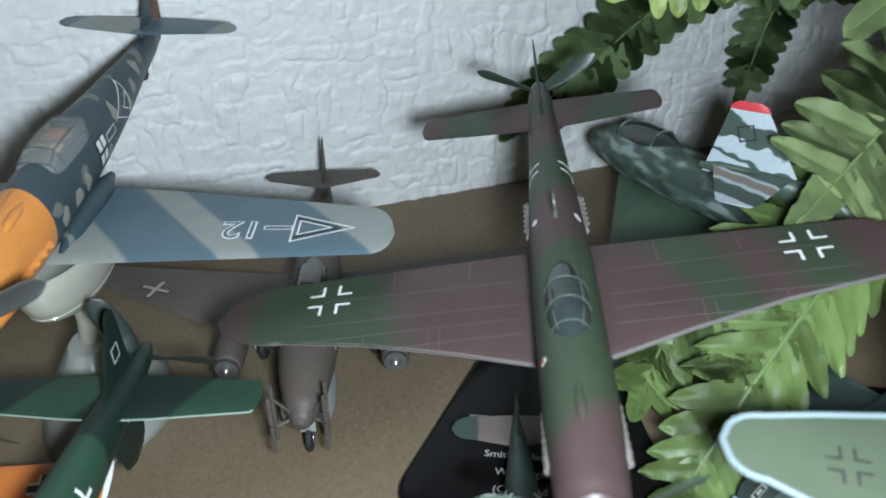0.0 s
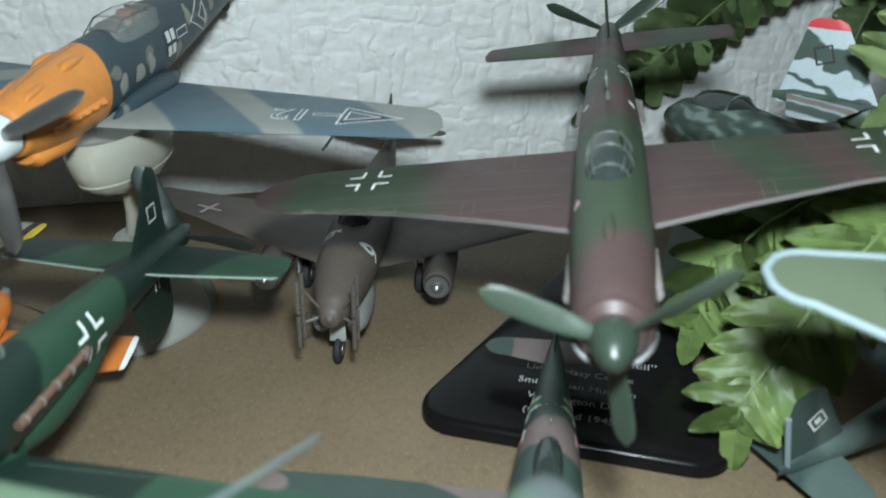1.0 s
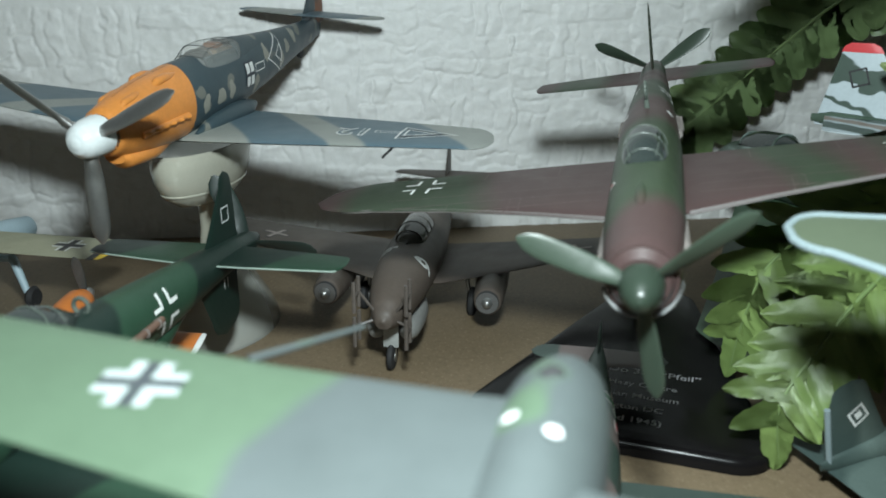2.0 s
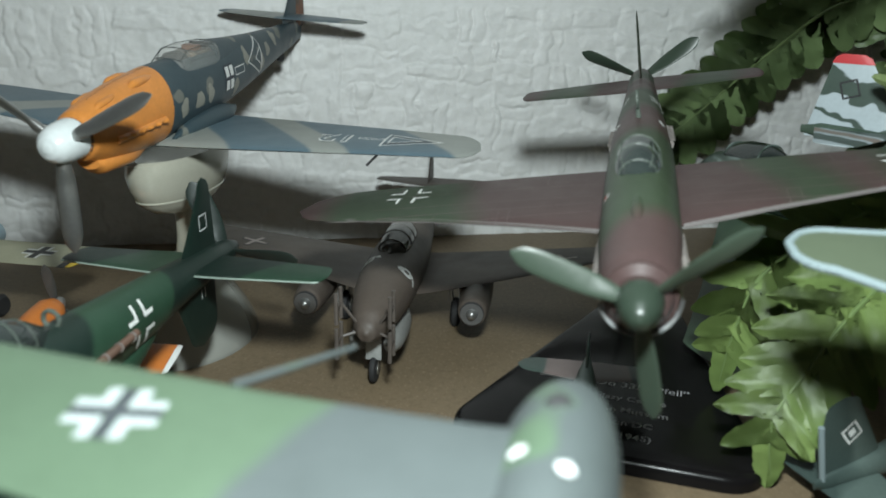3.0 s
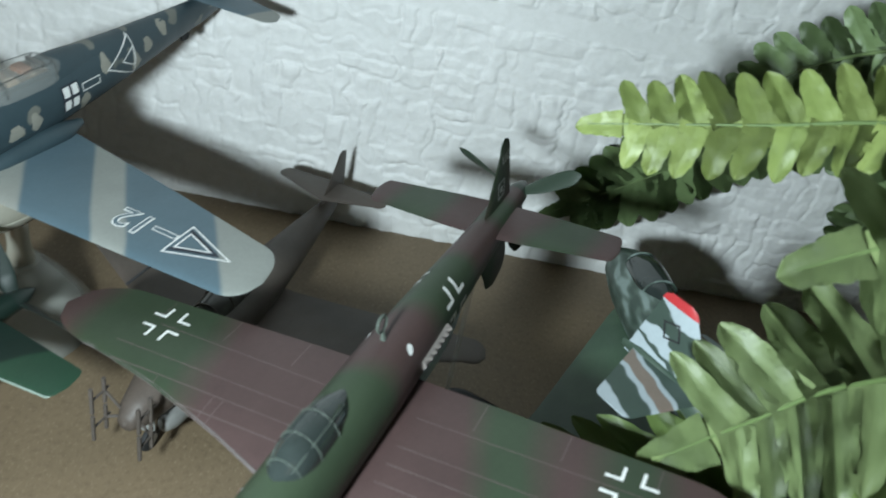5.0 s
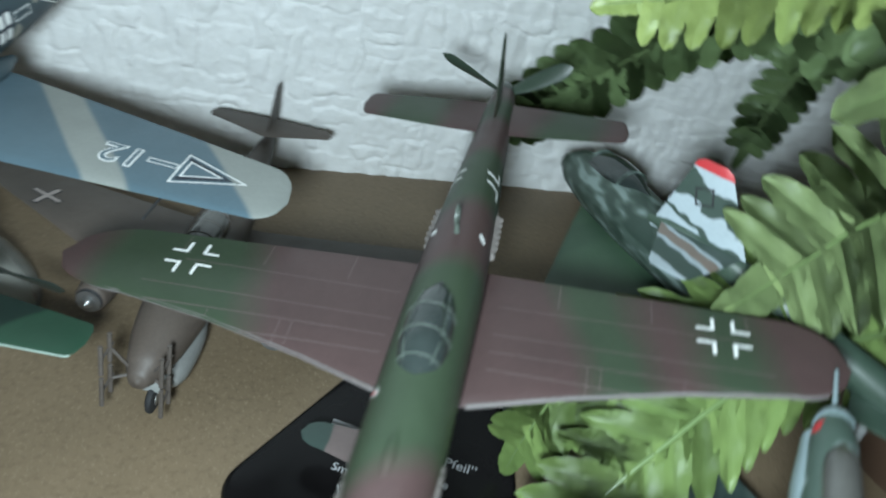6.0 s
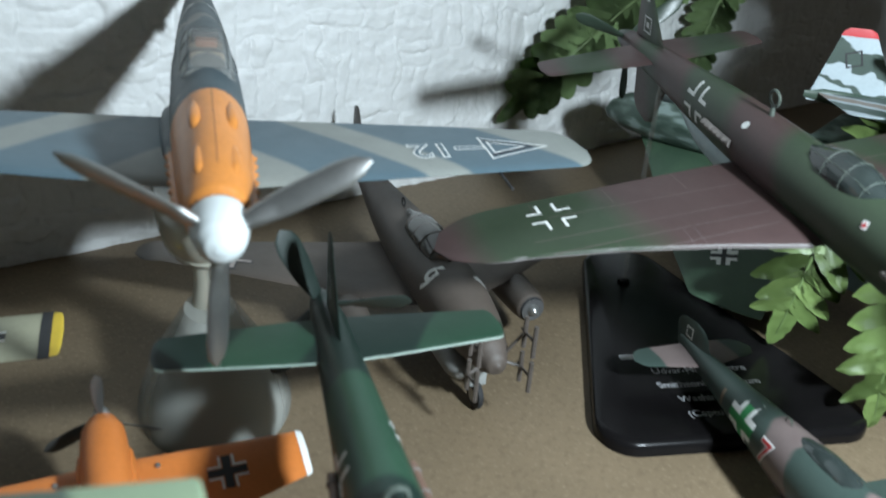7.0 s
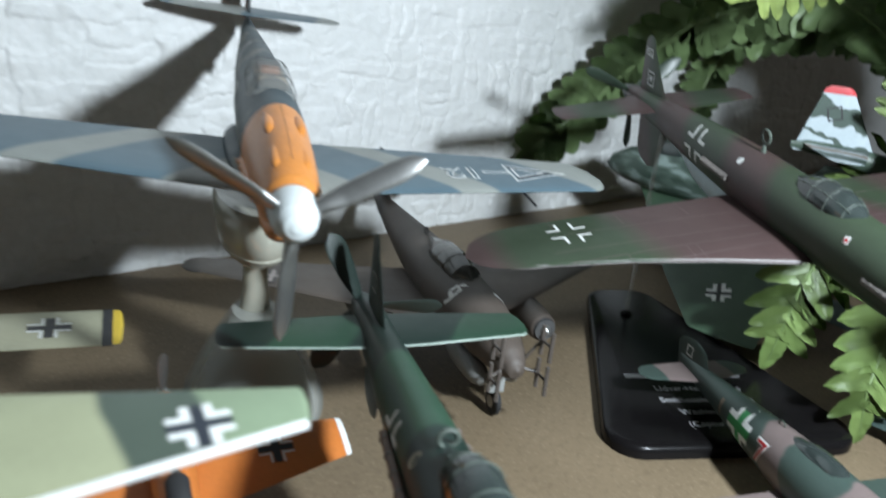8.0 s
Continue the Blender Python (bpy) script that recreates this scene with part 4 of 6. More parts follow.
                part("arrow_marking", lay(bm, Matrix.Identity(4), t), WHITE_PAINT, w, "white outlined triangle")
            core = drawing([[(0.0885, -0.0558), (0.0742, -0.0502), (0.0742, -0.0518), (0.0862, -0.0560), (0.0742, -0.0604), (0.0742, -0.0618)]])
            for v in core.verts:
                v.co = (v.co.y, v.co.x, 0.01)
            part("arrow_core", lay(core, Matrix.Identity(4), t, 0.00007), INK, w)
            bar = drawing(outline([(0.0648, -0.0551), (0.0730, -0.0551), (0.0730, -0.0569), (0.0648, -0.0569)], 0.0004))
            for v in bar.verts:
                v.co = (v.co.y, v.co.x, 0.01)
            part("bar_marking", lay(bar, Matrix.Identity(4), t), WHITE_PAINT, w)
            rot = Matrix(((0, 1, 0), (-1, 0, 0), (0, 0, 1))).to_4x4()
            part("number_marking", lay(written("12", 0.0124, 0.00044), Matrix.Translation((-0.0592, 0.0580, 0.01)) @ rot, t, 0.00012), WHITE_PAINT, w)
            part("number_core", lay(written("12", 0.0124, -0.00008), Matrix.Translation((-0.0592, 0.0580, 0.01)) @ rot, t, 0.00026), BF_BLUE_PLAIN, w)
    for side, far in (("left", 0.0295), ("right", 0.0270)):
        st = [(0.0, -0.1510, -0.1690, 0.0135, 0.0022), (0.020, -0.1540, -0.1680, 0.0135, 0.0018), (far, -0.1555, -0.1670, 0.0135, 0.0015)]
        part("tailplane", foil(st + tip_rows(st[-1], 0.0058, 5), side, 7), BF_TAIL, p)
    fin = [(0.004, -0.1480, -0.1740, 0.0, 0.0026), (0.014, -0.1540, -0.1780, 0.0, 0.0022), (0.022, -0.1600, -0.1770, 0.0, 0.0016)]
    part("fin", foil(fin + tip_rows(fin[-1], 0.0052, 5), "fin", 7), BF_HULL, p)
    part("rudder_patch", foil([(0.008, -0.1668, -0.1785, 0, 0.0029), (0.0215, -0.1665, -0.1775, 0.0, 0.0022)] + tip_rows((0.0215, -0.1665, -0.1775, 0.0, 0.0022), 0.005, 4), "fin", 6), RUST, p, "rust-brown rudder")
    part("tail_wheel", lathe([(0.0006, -0.0010), (0.0022, -0.0010), (0.0027, 0.0), (0.0022, 0.0010), (0.0006, 0.0010)], 16, Matrix.Translation((-0.1500, 0, -0.0018)) @ Matrix.Rotation(radians(90), 4, "X")), RUBBER, p)
    # canopy: clear, with frame bars over a seat
    shape = ((-0.0540, 0.0050, 0.0006), (-0.0565, 0.0066, 0.0036), (-0.0610, 0.0072, 0.0066), (-0.0710, 0.0074, 0.0070), (-0.0810, 0.0068, 0.0062), (-0.0890, 0.0034, 0.0030))
    hood = body([(x, 0.0094, w * 0.92, h * 0.92) for x, w, h in shape], 3, 28, 4.0)
    for v in hood.verts:
        v.co.y *= 1 - 38 * max(0.0, v.co.z - 0.0094)
    can = part("canopy", hood, CANOPY_BF, p, "clear framed canopy")
    part("spine", body([(-0.0795, 0.0070, 0.0066, 0.0076), (-0.0840, 0.0068, 0.0064, 0.0080), (-0.0950, 0.0070, 0.0056, 0.0068), (-0.115, 0.0068, 0.0042, 0.0056), (-0.138, 0.0066, 0.0024, 0.0048), (-0.156, 0.0066, 0.0010, 0.0040)], 4, 24), BF_HULL, p, "raised spine behind the cockpit")
    part("sill", box(-0.0830, -0.0580, -0.0050, 0.0050, 0.0098, 0.0122, 0.0005), BF_HULL, p)
    bars = []
    for x, w, h in (shape[1], shape[2], shape[4]):
        pts = [(x, 0.92 * w * math.copysign(abs(math.cos(a)) ** 0.5, math.cos(a)) * (1 - 38 * 0.92 * h * math.sin(a) ** 0.5), 0.0094 + 0.92 * h * math.sin(a) ** 0.5) for a in np.linspace(0.02, math.pi - 0.02, 15)]
        bars += [rod(a, b, 0.00017, n=6) for a, b in zip(pts, pts[1:])]
    for s in (1, -1):
        line = [(x, s * w * 0.92 * 0.86 * (1 - 38 * 0.82 * h), 0.0094 + h * 0.82) for x, w, h in shape[1:5]]
        bars += [rod(a, b, 0.00014, n=6) for a, b in zip(line, line[1:])]
    part("canopy_frame", merge(*bars), BF_FRAME, can)
    part("seat", box(-0.0745, -0.0705, -0.0028, 0.0028, 0.0090, 0.0148, 0.0008), RUST, p, "rust-brown cockpit seat")
    part("head_armour", box(-0.0785, -0.0772, -0.0034, 0.0034, 0.0090, 0.0150, 0.0004), DARK, p)
    part("cockpit_floor", box(-0.0790, -0.0635, -0.0042, 0.0042, 0.0098, 0.0132, 0.0008), TAN, p)
    part("gunsight_coaming", body([(-0.0575, 0.0118, 0.0030, 0.0010), (-0.0600, 0.0120, 0.0042, 0.0022), (-0.0630, 0.0120, 0.0040, 0.0022)], 2, 14), DARK, p)
    # flank markings
    th = surface(hull)
    for s in (1, -1):
        part("cross_marking", lay(drawing([rect(-0.0038, -0.0047, 0.0038, 0.0047)]), on_side(-0.0835, 0.0022, s), th), INK, hull, "white and dark checked emblem")
        part("cross_core", lay(drawing([rect(-0.0032, 0.0006, -0.0005, 0.0041), rect(0.0005, 0.0006, 0.0032, 0.0041), rect(-0.0032, -0.0041, -0.0005, -0.0006), rect(0.0005, -0.0041, 0.0032, -0.0006)]), on_side(-0.0835, 0.0022, s), th, 0.0003), WHITE_PAINT, hull, "four white squares")
        part("bar_marking", lay(drawing(outline([(-0.0040, -0.0013), (0.0040, -0.0013), (0.0040, 0.0013), (-0.0040, 0.0013)], 0.00035)), on_side(-0.0930, 0.0034, s), th), WHITE_PAINT, hull)
        k = 1 if s > 0 else -1
        part("arrow_marking", lay(drawing(outline([(-0.0070 * k, 0.0), (0.0070 * k, 0.0070), (0.0070 * k, -0.0070)], 0.00045) + outline([(0.0005 * k, 0.0), (0.0066 * k, 0.0034), (0.0066 * k, -0.0034)], 0.0004)), on_side(-0.1085, 0.0046, s), th), WHITE_PAINT, hull)
        for zz, dx in ((-0.001, -0.050), (-0.0005, -0.060), (0.0, -0.068), (-0.0025, -0.0900), (0.0070, -0.1010), (0.0060, -0.1230), (0.0085, -0.1330), (0.0020, -0.1160)):
            part("pale_patch", lay(drawing([[(0.0022 * math.cos(a) * (1.3 if dx == -0.06 else 1) * (1 + 0.25 * math.sin(3 * a + 900 * dx)), 0.0032 * math.sin(a) * (1 + 0.2 * math.sin(2 * a + 500 * dx))) for a in np.linspace(0, 5.9, 14)]]), on_side(dx, zz, s), th, 0.0001), PATCH, hull)
    part("gun_barrel", rod((-0.046, 0.074, -0.0072), (-0.034, 0.074, -0.0072), 0.0004), DARK, p)
    return p


CANOPY_BF = glass("hazy_clear_canopy", (0.62, 0.62, 0.58), 0.12, 0.22)
BF_FRAME = paint("grey_canopy_frame", (0.055, 0.062, 0.062), 0.45)
INK = paint("dark_blue_marking", (0.022, 0.028, 0.040), 0.5)
BF_TAIL = bands("blue_grey_tail_camouflage", [BF_BLUE, BF_PALE], 0.05, 0.01, 20, 0.0, 0.1, 0.42)
RUST = camo("rust_brown_paint", [(0.20, 0.085, 0.045), (0.09, 0.07, 0.055)], 130, 0.06, cuts=(0.55,), rough=0.6)
TAN = camo("tan_paint", [(0.25, 0.19, 0.135), (0.10, 0.085, 0.07)], 210, 0.05, cuts=(0.55,), rough=0.6)
PATCH = paint("pale_grey_patch", (0.27, 0.265, 0.225), 0.5)
orange_nose_fighter()

PEARL = paint("pearl_lacquer", (0.42, 0.41, 0.34), 0.17, 0.06, metal=0.12, bump=0.00001)
FROST = blank("frosted_clear_plastic")
fb = FROST.node_tree.nodes["Principled BSDF"]
fb.inputs["Base Color"].default_value = (0.46, 0.47, 0.43, 1)
fb.inputs["Roughness"].default_value = 0.22
fb.inputs["Alpha"].default_value = 0.48


def pearl_stand():
    st = thing("goblet_stand", "pearl boat-shaped stand with a frosted conical foot", "display stand", Matrix.Translation((-0.0690, 0.0300, 0)) @ Matrix.Rotation(radians(-19.3), 4, "Z"))
    part("bowl", lathe([(0.0006, 0.0478), (0.0066, 0.0480), (0.0120, 0.0498), (0.0164, 0.0536), (0.0190, 0.0592), (0.0200, 0.0650), (0.0197, 0.0690), (0.0187, 0.0702), (0.0182, 0.0692), (0.0020, 0.0640)], 56, Matrix.Translation((0, 0.0165, 0.0040)) @ Matrix.Diagonal((0.64, 1.36, 0.94, 1))), PEARL, st)
    part("bowl_seam", lathe([(0.0170, 0.0545), (0.0174, 0.0549), (0.0175, 0.0553), (0.0173, 0.0557)], 56, Matrix.Translation((0, 0.0165, 0.0040)) @ Matrix.Diagonal((0.64, 1.36, 0.94, 1))), PEARL, st)
    part("stem", lathe([(0.0060, 0.0280), (0.0046, 0.0320), (0.0038, 0.0390), (0.0039, 0.0520)], 36, Matrix.Translation((0, 0.0175, 0))), PEARL, st)
    part("foot", lathe([(0.0070, 0.0290), (0.0090, 0.0262), (0.0150, 0.0165), (0.0190, 0.0090), (0.0215, 0.0030), (0.0220, 0.0), (0.0206, 0.0), (0.0200, 0.0030), (0.0176, 0.0088), (0.0080, 0.0255)], 56, Matrix.Translation((0, 0.0150, 0)) @ Matrix.Diagonal((1.0, 1.32, 1.08, 1))), FROST, st, "frosted conical foot")


pearl_stand()

# ---- other models ----
def simple_craft(name, label, m, hull_rows, wing_rows, stab_rows, fin_rows, hull_mat, wing_mat, fin_mat=None, sides=("left", "right"), right_back=0.0, canopy_rows=None, canopy_mat=None, power=2.0):
    p = thing(name, label, "model aircraft", m, group="model aircraft on the shelf")
    out = {"thing": p, "hull": part("fuselage", body(hull_rows, 4, 24, power), hull_mat, p), "wings": {}}
    for s in sides:
        back = right_back if s == "right" else 0.0
        out["wings"][s] = part("wing", foil([(y, a - back, b - back, z, t) for y, a, b, z, t in wing_rows], s, 9), wing_mat, p)
    if stab_rows:
        for s in ("left", "right"):
            out["stab_" + s] = part("tailplane", foil(stab_rows, s, 7), wing_mat, p)
    if fin_rows:
        out["fin"] = part("fin", foil(fin_rows, "fin", 7), fin_mat or hull_mat, p)
    if canopy_rows:
        out["canopy"] = part("canopy", body(canopy_rows, 4, 20), canopy_mat or CANOPY_GREY, p, "framed cockpit glazing")
    return out


def edged_cross(host, at, tree, size, arm, rim, core, pale=None):
    """A dark cross with pale angles round it."""
    part("cross_marking", lay(drawing(chevrons(size, rim, arm)), at, tree, 0.00012), pale or WHITE_PAINT, host, "cross with pale outline")
    part("cross_core", lay(drawing(plus(size, arm * 0.8)), at, tree, 0.0001), core, host)


def held_up(m, foot, x, z):
    """A clear rod and a small base under a model that stands clear of the shelf."""
    top = m @ Vector((x, 0, z))
    st = thing("model_stand", "clear rod on a small black base under a model", "display stand", Matrix.Translation((foot[0], foot[1], 0)))
    part("base_plate", lathe([(0.0165, 0.0), (0.017, 0.0012), (0.0165, 0.0026), (0.0155, 0.003)], 32), BLACK_GLOSS, st)
    part("support_rod", rod((0, 0, 0.003), (top.x - foot[0], top.y - foot[1], top.z), 0.0012, n=12), CLEAR_ROD, st)


def wheel_leg(p, x, y, z_top, z_ground, r=0.0036, mat=None):
    part("undercarriage_leg", rod((x, y, z_top), (x, y, z_ground + r), 0.0006, n=8), mat or METAL, p)
    w = part("wheel", lathe([(0.0006, -0.0010), (r * 0.75, -0.0011), (r, 0.0), (r * 0.75, 0.0011), (0.0006, 0.0010)], 20), RUBBER, p)
    w.matrix_local = Matrix.Translation((x, y, z_ground + r)) @ Matrix.Rotation(radians(90), 4, "X")


# green and grey model nearest the camera, nose to the wall
LG, LGREEN = (0.054, 0.065, 0.065), (0.058, 0.091, 0.057)
LIGHT_CAMO = ribbon("light_green_grey_wing", (0.15, 1, 0), -0.12, 0.10, [(-0.12, LGREEN), (-0.05, LG), (0.0221, LGREEN)], 0.0012, 0.005, 50, rough=0.5, wear=0.1)
LIGHT_HULL = camo("light_green_grey_fuselage", [LG, LGREEN], 45, 0.02, (0.27, 0.05, 0.1), cuts=(0.64,), rough=0.5, wear=0.1)
mf = craft_pose((0.022, -0.142, 0.070), (0.36, 0.93, 0.0), (-0.93, 0.36, 0.02))
wr = [(0.0, -0.022, -0.056, 0.0085, 0.0050), (0.009, -0.0235, -0.0545, 0.0088, 0.0046), (0.035, -0.0245, -0.0515, 0.0094, 0.0036), (0.080, -0.0235, -0.0465, 0.0104, 0.0026)]
g = simple_craft("shoulder_wing_model", "pale green and grey camouflaged model aircraft on a clear rod", mf,
                 [(0.0, 0.0, 0.0016, 0.0016), (-0.002, 0.0002, 0.0038, 0.0040), (-0.008, 0.0010, 0.0060, 0.0072), (-0.018, 0.0022, 0.0072, 0.0092), (-0.032, 0.0026, 0.0076, 0.0096), (-0.055, 0.0022, 0.0070, 0.0086), (-0.085, 0.0030, 0.0040, 0.0052), (-0.105, 0.0040, 0.0012, 0.0022)],
                 wr + tip_rows(wr[-1], 0.010, 5), [(0.0, -0.085, -0.102, 0.004, 0.0016), (0.024, -0.090, -0.101, 0.005, 0.0012)], [(0.002, -0.086, -0.106, 0.0, 0.0018), (0.016, -0.095, -0.106, 0.0, 0.0012)], LIGHT_HULL, LIGHT_CAMO, right_back=0.016)
tw = surface(g["wings"]["left"])
edged_cross(g["wings"]["left"], on_top(-0.0352, 0.0478, 0.03, 12), tw, 0.0052, 0.0009, 0.0017, paint("dark_grey_marking", (0.035, 0.04, 0.045), 0.5), paint("pale_grey_marking", (0.27, 0.30, 0.30), 0.5, 0.1))
tb = surface(g["hull"])
for y, x in ((0.0036, -0.0315), (-0.0016, -0.0345)):
    part("port_cover", lay(drawing([[(0.00095 * math.cos(a), 0.00095 * math.sin(a)) for a in np.linspace(0, 5.9, 16)]]), on_top(x, y, 0.02), tb, 0.0003), GREY_TEXT, g["thing"], "round white port cover")
part("hatch", body([(0.0, 0, 0.0010, 0.0005), (-0.002, 0, 0.0018, 0.0009), (-0.004, 0, 0.0010, 0.0005)], 2, 14), DARK, g["thing"]).location = (-0.0185, 0.0005, 0.0112)
part("pitot_tube", rod((-0.024, 0.0395, 0.0093), (-0.0035, 0.0312, 0.0062), 0.0006, 0.0004, 10), LIGHT_HULL, g["thing"], "pale grey probe on the wing")
held_up(mf, (0.002, -0.194), -0.055, -0.006)

# pale-winged model with a probe on its nose
PALE_GREEN = camo("pale_green_paint", [(0.090, 0.112, 0.072), (0.078, 0.100, 0.063)], 30, 0.1, cuts=(0.5,), rough=0.5, wear=0.08)
ICE = paint("ice_blue_paint", (0.21, 0.265, 0.275), 0.45, 0.06)
W_WHITE, W_GREEN, W_BROWN = (0.37, 0.425, 0.45), (0.045, 0.068, 0.055), (0.20, 0.155, 0.125)
WINTER = ribbon("white_green_winter_camouflage", (0.35, 1, 0), -0.03, 0.05, [(-0.03, W_WHITE), (-0.0180, W_GREEN), (-0.0105, W_WHITE), (-0.0085, W_BROWN), (-0.0035, W_WHITE), (-0.0018, W_GREEN), (0.0015, W_GREEN), (0.0075, W_WHITE), (0.016, W_BROWN), (0.022, W_WHITE)], 0.0002, 0.0020, 150, rough=0.45, wear=0.1)
WINTER_FIN = ribbon("white_green_winter_fin", (0.25, 0, 1), -0.01, 0.03, [(-0.01, W_WHITE), (0.0030, W_GREEN), (0.0048, W_WHITE), (0.0098, W_GREEN), (0.0172, W_WHITE)], 0.0002, 0.0052, 150, rough=0.45, wear=0.1)
DULL_GREEN = camo("dull_dark_green_paint", [(0.040, 0.066, 0.048), (0.058, 0.085, 0.062)], 40, 0.08, cuts=(0.5,), rough=0.42)
PALE_HULL = camo("grey_green_white_fuselage", [(0.050, 0.075, 0.060), (0.23, 0.28, 0.27)], 95, 0.02, (0.1, 0.3, 0.2), cuts=(0.55,), rough=0.42)
mp = craft_pose((0.1425, -0.082, 0.0900), (0.495, 0.855, 0.19), (-0.86, 0.50, 0.0))
wp = [(0.0, -0.043, -0.080, 0.0000, 0.0034), (0.010, -0.0435, -0.0765, 0.0002, 0.0032), (0.030, -0.0465, -0.0680, 0.0006, 0.0024), (0.0400, -0.0485, -0.0635, 0.0009, 0.0020)]
g = simple_craft("pale_wing_model", "pale green model aircraft with ice blue wing edges and glazed nose", mp,
                 [(0.0, 0.0, 0.0010, 0.0010), (-0.003, 0.0, 0.0031, 0.0032), (-0.010, 0.0, 0.0046, 0.0052), (-0.030, 0.0, 0.0056, 0.0068), (-0.060, 0.0, 0.0052, 0.0066), (-0.090, 0.0008, 0.0030, 0.004), (-0.105, 0.001, 0.0008, 0.0012)],
                 wp + tip_rows(wp[-1], 0.0080, 6), [(0.0, -0.088, -0.102, 0.001, 0.0014), (0.020, -0.092, -0.102, 0.001, 0.0010)], [(0.0, -0.088, -0.104, 0.0, 0.0016), (0.017, -0.097, -0.104, 0.0, 0.0012)], PALE_HULL, PALE_GREEN,
                 canopy_rows=[(-0.012, 0.0040, 0.0008, 0.0010), (-0.017, 0.0044, 0.0032, 0.0034), (-0.026, 0.0050, 0.0036, 0.0042), (-0.038, 0.0052, 0.0032, 0.0034), (-0.048, 0.0054, 0.0008, 0.0012)])
rows = wp + tip_rows(wp[-1], 0.0080, 6)
edge = [(a, y, z) for y, a, b, z, t in rows] + [(b, y, z) for y, a, b, z, t in rows[::-1]]
part("wing_rim", merge(*[rod(q, r, 0.00085, n=8) for q, r in zip(edge, edge[1:]) if (Vector(q) - Vector(r)).length > 1e-5]), ICE, g["wings"]["left"], "ice blue wing edge")
part("cross_marking", lay(drawing(chevrons(0.0042, 0.00055, 0.0011)), on_top(-0.0580, 0.0245, 0.03, 0), surface(g["wings"]["left"])), DARK, g["wings"]["left"], "dark thin cross outline")
part("nose_ring", body([(-0.0025, 0, 0.0030, 0.0031), (-0.0034, 0, 0.0035, 0.0037), (-0.0050, 0, 0.0039, 0.0042)], 2, 24), ICE, g["thing"], "pale ring round the nose")
part("nose_stripe", lay(drawing([rect(-0.0016, -0.001, 0.0016, 0.001)]), on_side(-0.0085, 0.002, 1), surface(g["hull"])), RED_PAINT, g["hull"])
part("pitot_tube", rod((-0.001, 0, 0), (0.0105, 0, 0), 0.0006, 0.0004, 10), ICE, g["thing"], "pale nose probe")
part("flank_panel", body([(-0.008, -0.0005, 0.0010, 0.0024), (-0.020, -0.0008, 0.0020, 0.0040), (-0.045, -0.0008, 0.0020, 0.0040), (-0.080, 0.0, 0.0010, 0.0024)], 3, 14), ICE, g["thing"], "ice blue flank").location = (0, 0.0041, -0.0018)
part("number_marking", lay(written("3", 0.0068, 0.0002), on_side(-0.0375, 0.0008, 1, y=0.02), surface(g["hull"]), 0.0001), YELLOW_PAINT, g["hull"])
held_up(mp, (0.118, -0.124), -0.050, -0.006)

# white-camouflaged tail under the fern
mw = craft_pose((0.1435, -0.006, 0.083), (0.68, -0.73, 0.0), (0.73, 0.68, 0.04))
wrw = [(0.0, 0.076, 0.058, -0.0180, 0.0030), (0.012, 0.073, 0.060, -0.0200, 0.0020)]
fw = [(-0.003, 0.0215, -0.0090, 0.0, 0.0016), (0.0205, 0.0082, -0.0030, 0.0, 0.0011)]
sw = [(0.0, 0.0190, -0.0060, 0.0, 0.0013), (0.0215, 0.0120, 0.0000, 0.0, 0.0010), (0.0228, 0.0105, 0.0012, 0.0, 0.0008)]
g = simple_craft("winter_camouflage_model", "white, green and brown camouflaged model aircraft under the fern", mw,
                 [(0.090, -0.0210, 0.0006, 0.0006), (0.086, -0.0205, 0.0040, 0.0040), (0.060, -0.0150, 0.0052, 0.0058), (0.025, -0.0055, 0.0036, 0.0046), (-0.004, -0.001, 0.0014, 0.0024), (-0.010, -0.001, 0.0004, 0.0012)],
                 wrw, sw, fw, DULL_GREEN, WINTER, WINTER_FIN)
for w in g["wings"].values():
    w.data.materials[0] = DULL_GREEN
part("fin_cap", foil([(0.0200, 0.0088, -0.0034, 0.0, 0.0017), (0.0218, 0.0076, -0.0026, 0.0, 0.0015), (0.0228, 0.0056, -0.0008, 0.0, 0.0008)], "fin", 6), RED_PAINT, g["thing"], "red fin cap")
for s in (1, -1):
    part("fin_emblem", lay(drawing(outline([(-0.0024, -0.0024), (0.0024, -0.0024), (0.0024, 0.0024), (-0.0024, 0.0024)], 0.0006)), on_side(0.0028, 0.0125, s, 18), surface(g["fin"])), BLACK_PAINT, g["fin"])
held_up(mw, (0.188, -0.054), 0.066, -0.020)

# mottled swept-wing model behind
MOTTLE = camo("mottled_green_grey_paint", [(0.040, 0.064, 0.050), (0.078, 0.112, 0.092), (0.205, 0.265, 0.245)], 260, 0.06, (0, 0.2, 0.1), (0.42, 1, 1), cuts=(0.45, 0.60), rough=0.4, wear=0.15)
DEEP_GREEN = camo("deep_green_paint", [(0.040, 0.074, 0.045), (0.050, 0.090, 0.053)], 45, 0.04, cuts=(0.5,), rough=0.5)
mk = craft_pose((0.1545, 0.106, 0.0440), (-0.19, 0.98, -0.03), (-0.98, -0.19, 0.0))
wk = [(0.0, -0.020, -0.104, -0.0080, 0.0062), (0.008, -0.028, -0.104, -0.0110, 0.0058), (0.038, -0.059, -0.110, -0.0325, 0.0038), (0.062, -0.084, -0.1130, -0.0412, 0.0024)]
